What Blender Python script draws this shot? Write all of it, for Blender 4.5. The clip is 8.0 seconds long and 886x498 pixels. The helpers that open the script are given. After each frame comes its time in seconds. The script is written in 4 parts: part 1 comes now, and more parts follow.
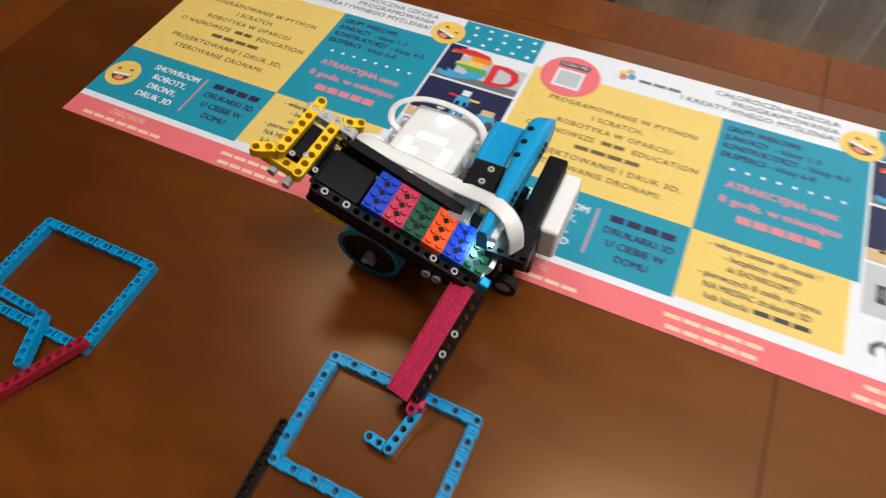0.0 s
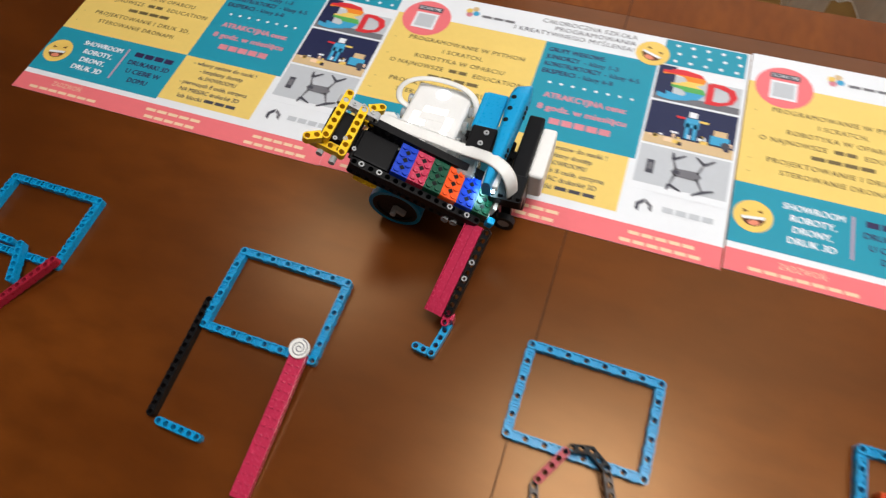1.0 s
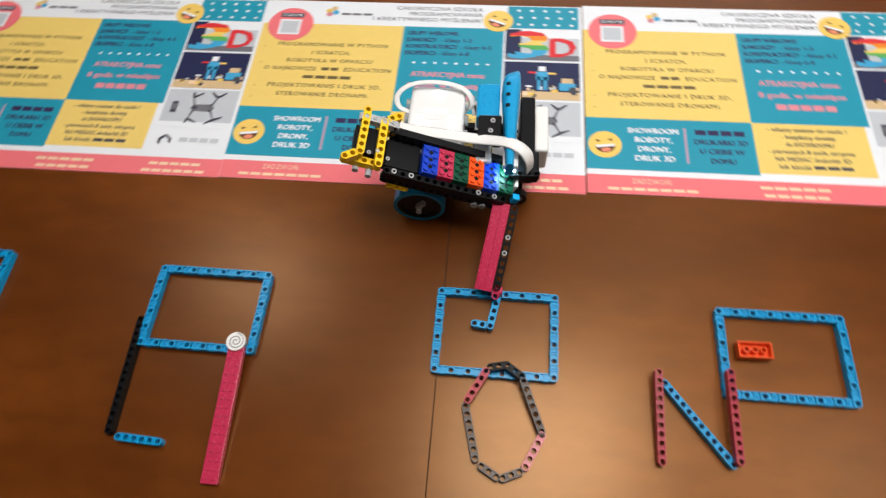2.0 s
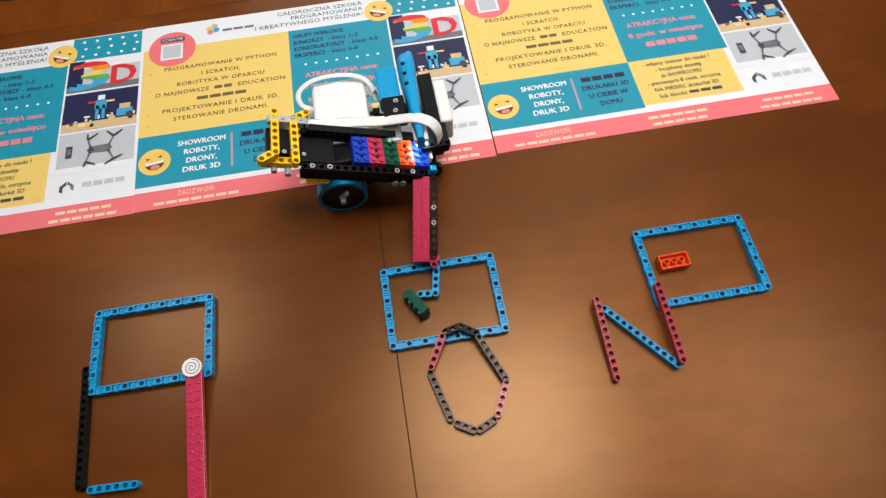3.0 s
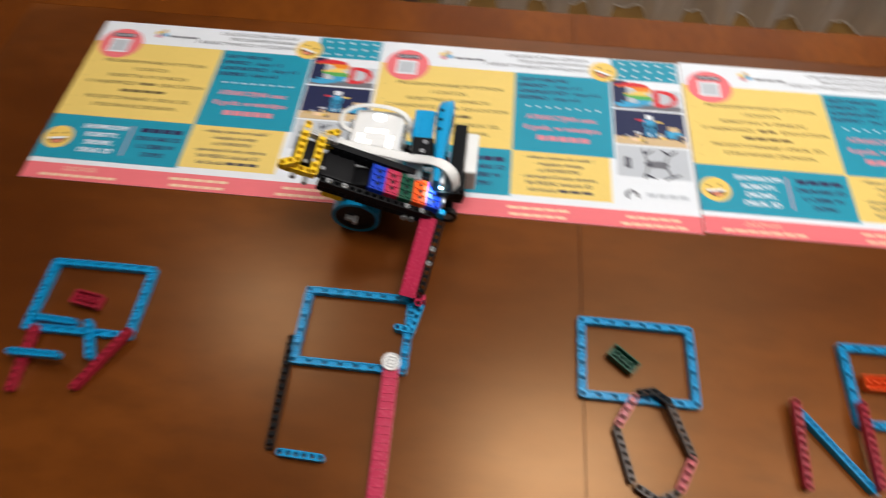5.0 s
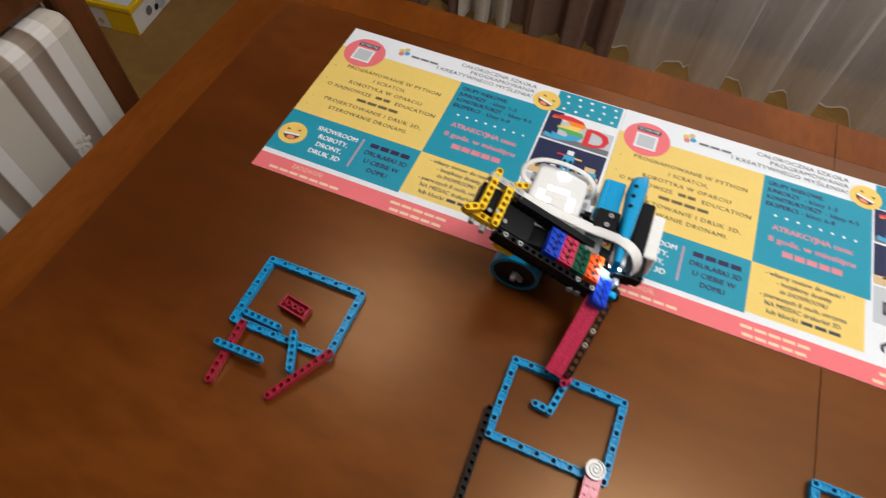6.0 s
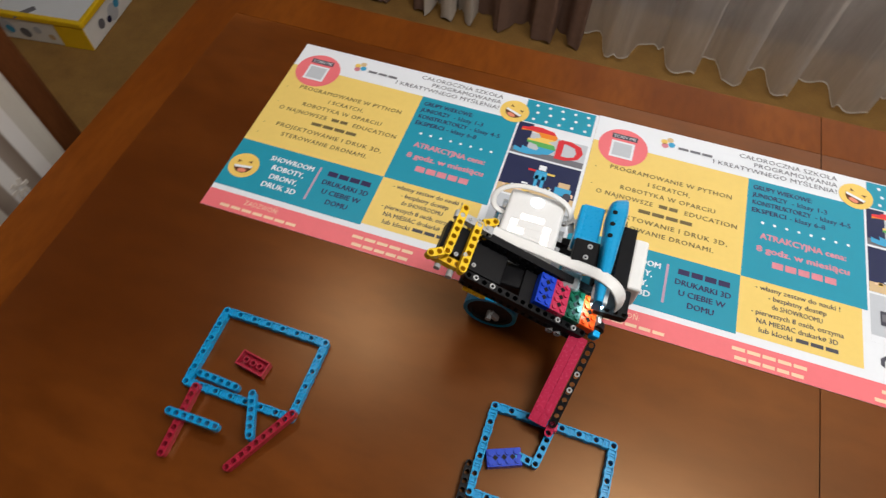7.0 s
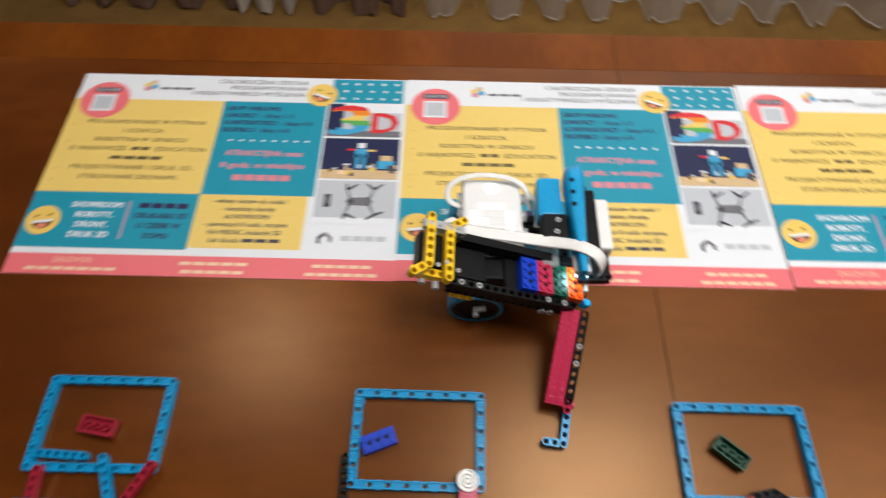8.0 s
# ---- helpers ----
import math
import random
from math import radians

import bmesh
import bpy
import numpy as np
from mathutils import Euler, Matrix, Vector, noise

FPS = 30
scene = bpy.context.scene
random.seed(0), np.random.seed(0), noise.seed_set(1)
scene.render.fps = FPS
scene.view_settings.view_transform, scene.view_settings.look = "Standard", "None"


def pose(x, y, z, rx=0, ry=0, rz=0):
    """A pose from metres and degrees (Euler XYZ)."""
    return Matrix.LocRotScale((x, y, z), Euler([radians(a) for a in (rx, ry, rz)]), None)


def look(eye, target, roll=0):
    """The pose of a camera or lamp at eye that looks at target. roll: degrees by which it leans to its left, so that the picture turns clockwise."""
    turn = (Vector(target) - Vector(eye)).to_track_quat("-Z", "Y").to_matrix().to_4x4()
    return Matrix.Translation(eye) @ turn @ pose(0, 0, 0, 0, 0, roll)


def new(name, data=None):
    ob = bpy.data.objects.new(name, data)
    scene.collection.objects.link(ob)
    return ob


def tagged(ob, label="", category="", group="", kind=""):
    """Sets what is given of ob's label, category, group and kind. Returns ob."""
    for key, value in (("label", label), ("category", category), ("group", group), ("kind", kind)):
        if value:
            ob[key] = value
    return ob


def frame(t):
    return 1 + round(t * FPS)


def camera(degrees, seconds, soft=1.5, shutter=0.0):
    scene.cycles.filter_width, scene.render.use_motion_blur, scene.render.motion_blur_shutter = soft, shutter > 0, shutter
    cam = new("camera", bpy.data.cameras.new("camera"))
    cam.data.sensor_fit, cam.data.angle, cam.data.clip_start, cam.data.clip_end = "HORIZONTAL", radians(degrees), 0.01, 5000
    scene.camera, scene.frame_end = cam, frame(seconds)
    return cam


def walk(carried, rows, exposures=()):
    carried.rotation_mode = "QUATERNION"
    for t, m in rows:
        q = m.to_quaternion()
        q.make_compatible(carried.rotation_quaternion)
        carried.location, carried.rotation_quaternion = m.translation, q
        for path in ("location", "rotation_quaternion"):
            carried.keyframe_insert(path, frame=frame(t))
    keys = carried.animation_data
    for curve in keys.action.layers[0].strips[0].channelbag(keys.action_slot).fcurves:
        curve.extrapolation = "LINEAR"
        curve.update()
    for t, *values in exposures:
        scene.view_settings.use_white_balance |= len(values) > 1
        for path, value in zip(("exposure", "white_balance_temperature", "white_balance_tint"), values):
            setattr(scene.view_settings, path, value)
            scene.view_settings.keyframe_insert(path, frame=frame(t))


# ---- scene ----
cam = camera(72.8, 8.0, soft=1.3, shutter=0.55)
PATH = [
    (0, (0.557, -0.252, 0.43), (0.068, 0.734, -1.24), -2.0),
    (0.5, (0.636, -0.28, 0.502), (0.199, 0.629, -1.225), -4.0),
    (0.7, (0.669, -0.3, 0.51), (0.235, 0.6, -1.224), -5.3),
    (1, (0.711, -0.32, 0.54), (0.32, 0.537, -1.224), -6.3),
    (1.5, (0.744, -0.357, 0.574), (0.454, 0.513, -1.204), -5.3),
    (2, (0.751, -0.371, 0.589), (0.597, 0.517, -1.196), -5.6),
    (2.2, (0.757, -0.379, 0.584), (0.663, 0.525, -1.198), -6.1),
    (3.3, (0.722, -0.413, 0.605), (0.857, 0.455, -1.192), -2.8),
    (3.5, (0.712, -0.418, 0.605), (0.856, 0.453, -1.19), -2.9),
    (4, (0.711, -0.412, 0.604), (0.854, 0.458, -1.191), -1.9),
    (4.2, (0.69, -0.413, 0.599), (0.833, 0.489, -1.182), 0.1),
    (4.5, (0.642, -0.41, 0.604), (0.735, 0.504, -1.173), 3.3),
    (4.8, (0.592, -0.417, 0.604), (0.647, 0.568, -1.138), 4.6),
    (5, (0.568, -0.417, 0.614), (0.498, 0.605, -1.104), 1.7),
    (5.2, (0.539, -0.424, 0.617), (0.349, 0.614, -1.082), 1.3),
    (6.3, (0.383, -0.364, 0.589), (0.022, 0.659, -1.092), 3.8),
    (6.5, (0.383, -0.35, 0.586), (0.031, 0.663, -1.103), 3.7),
    (7, (0.399, -0.309, 0.585), (0.091, 0.689, -1.12), 1.6),
    (7.5, (0.407, -0.294, 0.58), (0.206, 0.71, -1.138), 1.3),
    (8, (0.477, -0.29, 0.581), (0.475, 0.702, -1.155), 1.2),
]
walk(cam, [(t, look(eye, target, roll)) for t, eye, target, roll in PATH])

# ---- light ----
world = bpy.data.worlds.new("world")
scene.world = world
world.use_nodes = True
sky = world.node_tree.nodes.new("ShaderNodeTexSky")
sky.sky_type, sky.sun_disc = "NISHITA", False
sky.sun_elevation, sky.sun_rotation = radians(25), radians(200)
world.node_tree.links.new(sky.outputs[0], world.node_tree.nodes["Background"].inputs[0])
world.node_tree.nodes["Background"].inputs[1].default_value = 0.08


def area_lamp(name, m, sx, sy, watts, colour):
    lamp = bpy.data.lights.new(name, "AREA")
    lamp.shape, lamp.size, lamp.size_y, lamp.energy, lamp.color = "RECTANGLE", sx, sy, watts, colour
    ob = new(name, lamp)
    ob.matrix_world = m
    return ob


area_lamp("ceiling_lamp_light", look((-0.2, 0.57, 1.72), (-0.2, 0.5699, 0)), 0.35, 0.35, 5.6, (1.0, 0.96, 0.92))
area_lamp("pendant_lamp_light", look((0.97, -0.06, 1.62), (0.97, -0.0601, 0)), 0.6, 0.6, 20.5, (1.0, 0.97, 0.95))
area_lamp("room_lamp_light", look((2.0, -0.15, 1.72), (2.0, -0.1501, 0)), 0.7, 0.7, 7.0, (1.0, 0.96, 0.92))
# added upward fill without a fixture: brightens the ceiling that the table mirrors
area_lamp("room_lamp_uplight", look((1.5, 0.75, 1.2), (1.5, 0.7501, 1.8)), 0.4, 0.4, 11, (1.0, 0.95, 0.88))
area_lamp("window_light", look((0.9, 1.62, 0.75), (0.9, 0, 0.35)), 1.9, 1.1, 14, (0.95, 0.97, 1.0))


# ---- materials ----
def material(name, colour, rough=0.45, metal=0.0, vary=0.12, scale=60.0, bump=0.0, stretch=(1, 1, 1), coat=0.0, glow=0.0, fine=6.0, through_light=0.0, spec=0.32):
    m = bpy.data.materials.new(name)
    m.use_nodes = True
    n, l = m.node_tree.nodes, m.node_tree.links
    b = n["Principled BSDF"]
    b.inputs["Metallic"].default_value = metal
    b.inputs["Specular IOR Level"].default_value = spec
    b.inputs["Coat Weight"].default_value = coat
    b.inputs["Coat Roughness"].default_value = 0.22
    co = n.new("ShaderNodeTexCoord")
    mp = n.new("ShaderNodeMapping")
    mp.inputs["Scale"].default_value = stretch
    l.new(co.outputs["Object"], mp.inputs[0])
    big, small = n.new("ShaderNodeTexNoise"), n.new("ShaderNodeTexNoise")
    big.inputs["Scale"].default_value, small.inputs["Scale"].default_value = scale, scale * fine
    big.inputs["Detail"].default_value, small.inputs["Detail"].default_value = 4, 6
    l.new(mp.outputs[0], big.inputs[0]), l.new(mp.outputs[0], small.inputs[0])
    add = n.new("ShaderNodeMath")
    add.operation = "ADD"
    l.new(big.outputs[0], add.inputs[0]), l.new(small.outputs[0], add.inputs[1])
    rng = n.new("ShaderNodeMapRange")
    rng.inputs[1].default_value, rng.inputs[2].default_value = 0.6, 1.4
    rng.inputs[3].default_value, rng.inputs[4].default_value = 1 - vary, 1 + vary
    l.new(add.outputs[0], rng.inputs[0])
    mul = n.new("ShaderNodeVectorMath")
    mul.operation = "SCALE"
    mul.inputs[0].default_value = colour
    l.new(rng.outputs[0], mul.inputs["Scale"])
    l.new(mul.outputs[0], b.inputs["Base Color"])
    rr = n.new("ShaderNodeMapRange")
    rr.inputs[1].default_value, rr.inputs[2].default_value = 0.3, 0.7
    rr.inputs[3].default_value, rr.inputs[4].default_value = rough * 0.85, min(1, rough * 1.2)
    l.new(small.outputs[0], rr.inputs[0])
    l.new(rr.outputs[0], b.inputs["Roughness"])
    if bump:
        bp = n.new("ShaderNodeBump")
        bp.inputs["Strength"].default_value, bp.inputs["Distance"].default_value = 0.5, bump
        l.new(add.outputs[0], bp.inputs["Height"])
        l.new(bp.outputs[0], b.inputs["Normal"])
    if glow:
        b.inputs["Emission Color"].default_value = (*colour, 1)
        b.inputs["Emission Strength"].default_value = glow
    if through_light:
        b.inputs["Transmission Weight"].default_value = through_light
    return m


def wood_material(name, dark, light, scale, stretch, rough=0.42, coat=0.0, tint=(1.0, 0.61, 0.31), spec=0.5):
    m = material(name, light, rough, vary=0.0, scale=scale, stretch=stretch, coat=coat)
    for nd in m.node_tree.nodes:
        if nd.type == "MAP_RANGE" and abs(nd.inputs[3].default_value - rough * 0.85) < 1e-6:
            nd.inputs[3].default_value, nd.inputs[4].default_value = rough * 0.97, rough * 1.04
    n, l = m.node_tree.nodes, m.node_tree.links
    b = n["Principled BSDF"]
    b.inputs["Specular IOR Level"].default_value = spec
    b.inputs["Specular Tint"].default_value = (*tint, 1)
    co = n.new("ShaderNodeTexCoord")
    mp = n.new("ShaderNodeMapping")
    mp.inputs["Scale"].default_value = stretch
    l.new(co.outputs["Object"], mp.inputs[0])
    grain, cloud = n.new("ShaderNodeTexNoise"), n.new("ShaderNodeTexNoise")
    grain.inputs["Scale"].default_value, grain.inputs["Detail"].default_value = scale * 7, 8
    cloud.inputs["Scale"].default_value, cloud.inputs["Detail"].default_value = scale * 0.6, 3
    l.new(mp.outputs[0], grain.inputs[0]), l.new(mp.outputs[0], cloud.inputs[0])
    mix1, mix2 = n.new("ShaderNodeMix"), n.new("ShaderNodeMix")
    mix1.data_type = mix2.data_type = "RGBA"
    mix1.inputs[6].default_value, mix1.inputs[7].default_value = (*dark, 1), (*light, 1)
    r1 = n.new("ShaderNodeMapRange")
    r1.inputs[1].default_value, r1.inputs[2].default_value = 0.35, 0.65
    l.new(cloud.outputs[0], r1.inputs[0]), l.new(r1.outputs[0], mix1.inputs[0])
    r2 = n.new("ShaderNodeMapRange")
    r2.inputs[1].default_value, r2.inputs[2].default_value, r2.inputs[3].default_value, r2.inputs[4].default_value = 0.4, 0.7, 0.0, 0.35
    l.new(grain.outputs[0], r2.inputs[0]), l.new(r2.outputs[0], mix2.inputs[0])
    l.new(mix1.outputs[2], mix2.inputs[6])
    mix2.inputs[7].default_value = (*[v * 0.6 for v in dark], 1)
    l.new(mix2.outputs[2], b.inputs["Base Color"])
    return m


WOOD = wood_material("table_veneer", (0.088, 0.0200, 0.0023), (0.168, 0.0440, 0.0056), 3, (1, 2.4, 1), rough=0.29, spec=0.62)
WOOD_EDGE = wood_material("table_border", (0.135, 0.0320, 0.0032), (0.190, 0.0500, 0.0052), 5, (3.2, 1, 1), spec=0.2)
WOOD_DARK = wood_material("chair_wood", (0.06, 0.018, 0.006), (0.1, 0.032, 0.01), 9, (4, 4, 1))
SEAM = material("seam", (0.035, 0.012, 0.004), 0.8)
CARPET = material("carpet", (0.27, 0.145, 0.038), 0.95, vary=0.25, scale=14, bump=0.004, fine=25)
PLASTER = material("plaster", (0.40, 0.37, 0.33), 0.9, vary=0.05, scale=5, bump=0.001)
WHITE_WALL = material("white_wall_paint", (0.78, 0.76, 0.72), 0.9, vary=0.04, scale=5, bump=0.0006)
WHITE_PAINT = material("ceiling_paint", (0.74, 0.73, 0.70), 0.9, vary=0.03, scale=4)
SKIRT = wood_material("skirting_wood", (0.05, 0.02, 0.008), (0.09, 0.035, 0.014), 9, (1, 4, 4))
AZURE = material("azure_plastic", (0.003, 0.30, 0.60), 0.3, vary=0.06)
YELLOW = material("yellow_plastic", (0.86, 0.55, 0.012), 0.3, vary=0.06)
BLACK = material("black_plastic", (0.006, 0.006, 0.007), 0.42, vary=0.2, spec=0.14)
RUBBER = material("black_rubber", (0.015, 0.015, 0.017), 0.6, vary=0.2, bump=0.0002)
MAGENTA = material("raspberry_plastic", (0.50, 0.026, 0.080), 0.25, vary=0.06, spec=0.5)
CORAL = material("dusty_red_plastic", (0.55, 0.10, 0.125), 0.3, vary=0.1)
BROWNGREY = material("brown_grey_plastic", (0.085, 0.062, 0.050), 0.4, vary=0.2)
RED = material("red_plastic", (0.38, 0.018, 0.042), 0.3, vary=0.06)
ORANGE = material("orange_plastic", (0.80, 0.085, 0.008), 0.3, vary=0.06)
GREEN = material("green_plastic", (0.002, 0.070, 0.036), 0.3, vary=0.08)
BLUE = material("blue_plastic", (0.003, 0.045, 0.50), 0.36, vary=0.06)
WHITE = material("white_plastic", (0.80, 0.80, 0.78), 0.35, vary=0.03)
GREY = material("light_grey_plastic", (0.42, 0.43, 0.44), 0.35, vary=0.06)
CLEAR = material("clear_plastic", (0.75, 0.78, 0.8), 0.15, vary=0.03, through_light=0.7)
PALE = material("hub_white", (0.79, 0.79, 0.78), 0.4, vary=0.02)
PIXEL_ON = material("lit_pixel", (1.0, 0.97, 0.92), 0.5, glow=1.1)
SENSOR_LIGHT = material("sensor_light", (0.55, 0.9, 1.0), 0.4, glow=45.0)
PAPER = material("paper_white", (0.76, 0.79, 0.83), 0.45, vary=0.02, scale=20)
INK = {k: material("ink_" + k, c, 0.42, vary=0.03, scale=25) for k, c in dict(
    yellow=(0.80, 0.58, 0.16), teal=(0.012, 0.28, 0.40), pink=(0.80, 0.17, 0.19), white=(0.76, 0.79, 0.83), dark=(0.06, 0.06, 0.08),
    olive=(0.16, 0.12, 0.05), navy=(0.015, 0.02, 0.07), grey=(0.50, 0.53, 0.57), midgrey=(0.16, 0.16, 0.18), rose=(0.66, 0.24, 0.29), sun=(0.82, 0.56, 0.13),
    brown=(0.12, 0.04, 0.015), tongue=(0.75, 0.25, 0.15), purple=(0.03, 0.02, 0.08), orange=(0.8, 0.25, 0.02), red=(0.65, 0.03, 0.04),
    green=(0.1, 0.4, 0.1), sky=(0.05, 0.35, 0.6), sand=(0.62, 0.45, 0.25), mauve=(0.45, 0.3, 0.4), cream=(0.85, 0.6, 0.4)).items()}


def fabric_material():
    m = material("striped_fabric", (0.4, 0.36, 0.31), 0.95, vary=0.12, scale=120, bump=0.0008)
    n, l = m.node_tree.nodes, m.node_tree.links
    b = n["Principled BSDF"]
    co, sep = n.new("ShaderNodeTexCoord"), n.new("ShaderNodeSeparateXYZ")
    l.new(co.outputs["Object"], sep.inputs[0])
    wave = n.new("ShaderNodeMath")
    wave.operation = "MULTIPLY"
    wave.inputs[1].default_value = 7.0
    l.new(sep.outputs["Y"], wave.inputs[0])
    frac = n.new("ShaderNodeMath")
    frac.operation = "FRACT"
    l.new(wave.outputs[0], frac.inputs[0])
    ramp = n.new("ShaderNodeValToRGB")
    ramp.color_ramp.interpolation = "LINEAR"
    els = ramp.color_ramp.elements
    light, pale, brown, taupe = (0.46, 0.42, 0.36, 1), (0.60, 0.57, 0.54, 1), (0.17, 0.125, 0.095, 1), (0.25, 0.20, 0.16, 1)
    els[0].position, els[0].color = 0.0, light
    els[1].position, els[1].color = 0.36, light
    for p, c in ((0.38, brown), (0.52, taupe), (0.54, pale), (0.68, pale), (0.70, taupe), (0.84, brown), (0.86, pale), (0.97, pale)):
        e = els.new(p)
        e.color = c
    l.new(frac.outputs[0], ramp.inputs[0])
    l.new(ramp.outputs[0], b.inputs["Base Color"])
    return m


FABRIC = fabric_material()


def sheer_material(name, colour, clear):
    m = bpy.data.materials.new(name)
    m.use_nodes = True
    n, l = m.node_tree.nodes, m.node_tree.links
    n.remove(n["Principled BSDF"])
    out = n["Material Output"]
    d, t, tr, m1, m2 = (n.new("ShaderNode" + k) for k in ("BsdfDiffuse", "BsdfTranslucent", "BsdfTransparent", "MixShader", "MixShader"))
    noise_node = n.new("ShaderNodeTexNoise")
    noise_node.inputs["Scale"].default_value = 35
    ramp = n.new("ShaderNodeMapRange")
    ramp.inputs[3].default_value, ramp.inputs[4].default_value = clear * 0.75, clear * 1.2
    l.new(noise_node.outputs[0], ramp.inputs[0])
    d.inputs[0].default_value = t.inputs[0].default_value = (*colour, 1)
    m1.inputs[0].default_value = 0.6
    l.new(d.outputs[0], m1.inputs[1]), l.new(t.outputs[0], m1.inputs[2])
    l.new(ramp.outputs[0], m2.inputs[0]), l.new(m1.outputs[0], m2.inputs[1]), l.new(tr.outputs[0], m2.inputs[2])
    l.new(m2.outputs[0], out.inputs[0])
    return m


SHEER = sheer_material("sheer_fabric", (0.82, 0.79, 0.76), 0.42)
DRAPE = material("taupe_drape", (0.19, 0.115, 0.085), 0.9, vary=0.15, scale=50, bump=0.0006)
CREAM_DRAPE = material("cream_drape", (0.55, 0.5, 0.44), 0.9, vary=0.1, scale=50, bump=0.0006)


# ---- mesh helpers ----
def finish(name, bm, mat, parent=None, label="", m=None, smooth=False):
    me = bpy.data.meshes.new(name)
    bmesh.ops.recalc_face_normals(bm, faces=bm.faces)
    if smooth:
        for f in bm.faces:
            f.smooth = True
    bm.to_mesh(me)
    bm.free()
    me.materials.append(mat)
    ob = new(name, me)
    if parent:
        ob.parent = parent
    if m is not None:
        ob.matrix_basis = m
    if label:
        ob["label"] = label
    return ob


def part(name, bm, mat, parent, label="", m=None, smooth=False):
    return finish(name, bm, mat, parent, label, m, smooth)


def empty(name, m=None):
    ob = new(name)
    ob.empty_display_size = 0.02
    if m is not None:
        ob.matrix_basis = m
    return ob


def add_box(bm, size, at=(0, 0, 0), bevel=0.0, m=None, segments=2):
    mat = (m if m is not None else Matrix()) @ Matrix.Translation(at) @ Matrix.Diagonal((*size, 1))
    made = bmesh.ops.create_cube(bm, size=1, matrix=mat)
    if bevel:
        edges = list({e for v in made["verts"] for e in v.link_edges})
        bmesh.ops.bevel(bm, geom=edges, offset=bevel, segments=segments, affect="EDGES", profile=0.5)
    return bm


def box(size, at=(0, 0, 0), bevel=0.0, m=None, segments=2):
    return add_box(bmesh.new(), size, at, bevel, m, segments)


def add_cyl(bm, r, depth, m=None, sides=20, r2=None, caps=True):
    bmesh.ops.create_cone(bm, cap_ends=caps, segments=sides, radius1=r, radius2=r if r2 is None else r2, depth=depth, matrix=m if m is not None else Matrix())
    return bm


def add_ring(bm, r_in, r_out, z0, z1, m=None, sides=24):
    """A washer with square edges."""
    m = m if m is not None else Matrix()
    rows = []
    for r, z in ((r_in, z0), (r_out, z0), (r_out, z1), (r_in, z1)):
        rows.append([bm.verts.new(m @ Vector((r * math.cos(2 * math.pi * i / sides), r * math.sin(2 * math.pi * i / sides), z))) for i in range(sides)])
    for a, b in zip(rows, rows[1:] + rows[:1]):
        for i in range(sides):
            bm.faces.new((a[i], a[(i + 1) % sides], b[(i + 1) % sides], b[i]))
    return bm


U = 0.0081  # stud pitch


def add_cell(bm, m, left=False, right=False, hole=True, half=0.0037, height=0.0078, r=0.0025):
    """One pitch of a studless beam: square, or rounded at its ends, with a round hole through it."""
    sides = 16
    outer, inner = [], []
    for i in range(sides):
        a = 2 * math.pi * i / sides
        c, s = math.cos(a), math.sin(a)
        if (c > 1e-6 and right) or (c < -1e-6 and left):
            p = (c * half, s * half)
        elif i % 4 == 2:
            p = (math.copysign(U / 2, c), math.copysign(half, s))
        else:
            k = min((U / 2) / abs(c) if abs(c) > 1e-6 else 9, half / abs(s) if abs(s) > 1e-6 else 9)
            p = (c * k, s * k)
        outer.append(p)
        inner.append((c * r, s * r))
    z0, z1 = -height / 2, height / 2
    rings = [[bm.verts.new(m @ Vector((x, y, z))) for x, y in pts] for pts, z in ((inner, z0), (outer, z0), (outer, z1), (inner, z1))]
    if not hole:
        rings = rings[1:3]
        bm.faces.new(rings[0]), bm.faces.new(rings[1])
        pairs = [(rings[0], rings[1])]
    else:
        pairs = list(zip(rings, rings[1:] + rings[:1]))
    for a, b in pairs:
        for i in range(sides):
            j = (i + 1) % sides
            if a is rings[-3 if hole else 0] and min(abs(outer[i][0]), abs(outer[j][0])) > U / 2 - 1e-6 and not (left if outer[i][0] < 0 else right):
                continue
            bm.faces.new((a[i], a[j], b[j], b[i]))


def beam_mesh(count, m=None, holes=True, height=0.0078, rims=False):
    bm = bmesh.new()
    m = m if m is not None else Matrix()
    for i in range(count):
        at = m @ Matrix.Translation(((i - (count - 1) / 2) * U, 0, 0))
        add_cell(bm, at, left=i == 0, right=i == count - 1, hole=holes, height=height)
        if rims:
            add_ring(bm, 0.0025, 0.0034, height / 2 - 0.0004, height / 2 + 0.0010, at, 16)
        if rims and i < count - 1:
            add_ridge(bm, at @ Matrix.Translation((U / 2, 0, 0)), height)
    bmesh.ops.remove_doubles(bm, verts=bm.verts, dist=0.00002)
    return bm


def add_ridge(bm, m, height):
    """The raised rims along a beam between two holes."""
    for s in (-1, 1):
        add_box(bm, (0.0040, 0.0009, height + 0.0018), (0, s * 0.0031, 0), 0, m)


def along(a, b, z_a, z_b):
    """A pose midway from a to b, with x along the way."""
    a, b = Vector((*a, z_a)), Vector((*b, z_b))
    d = b - a
    yaw, pitch = math.atan2(d.y, d.x), -math.asin(d.z / d.length)
    return Matrix.Translation((a + b) / 2) @ Euler((0, pitch, yaw)).to_matrix().to_4x4(), d.length


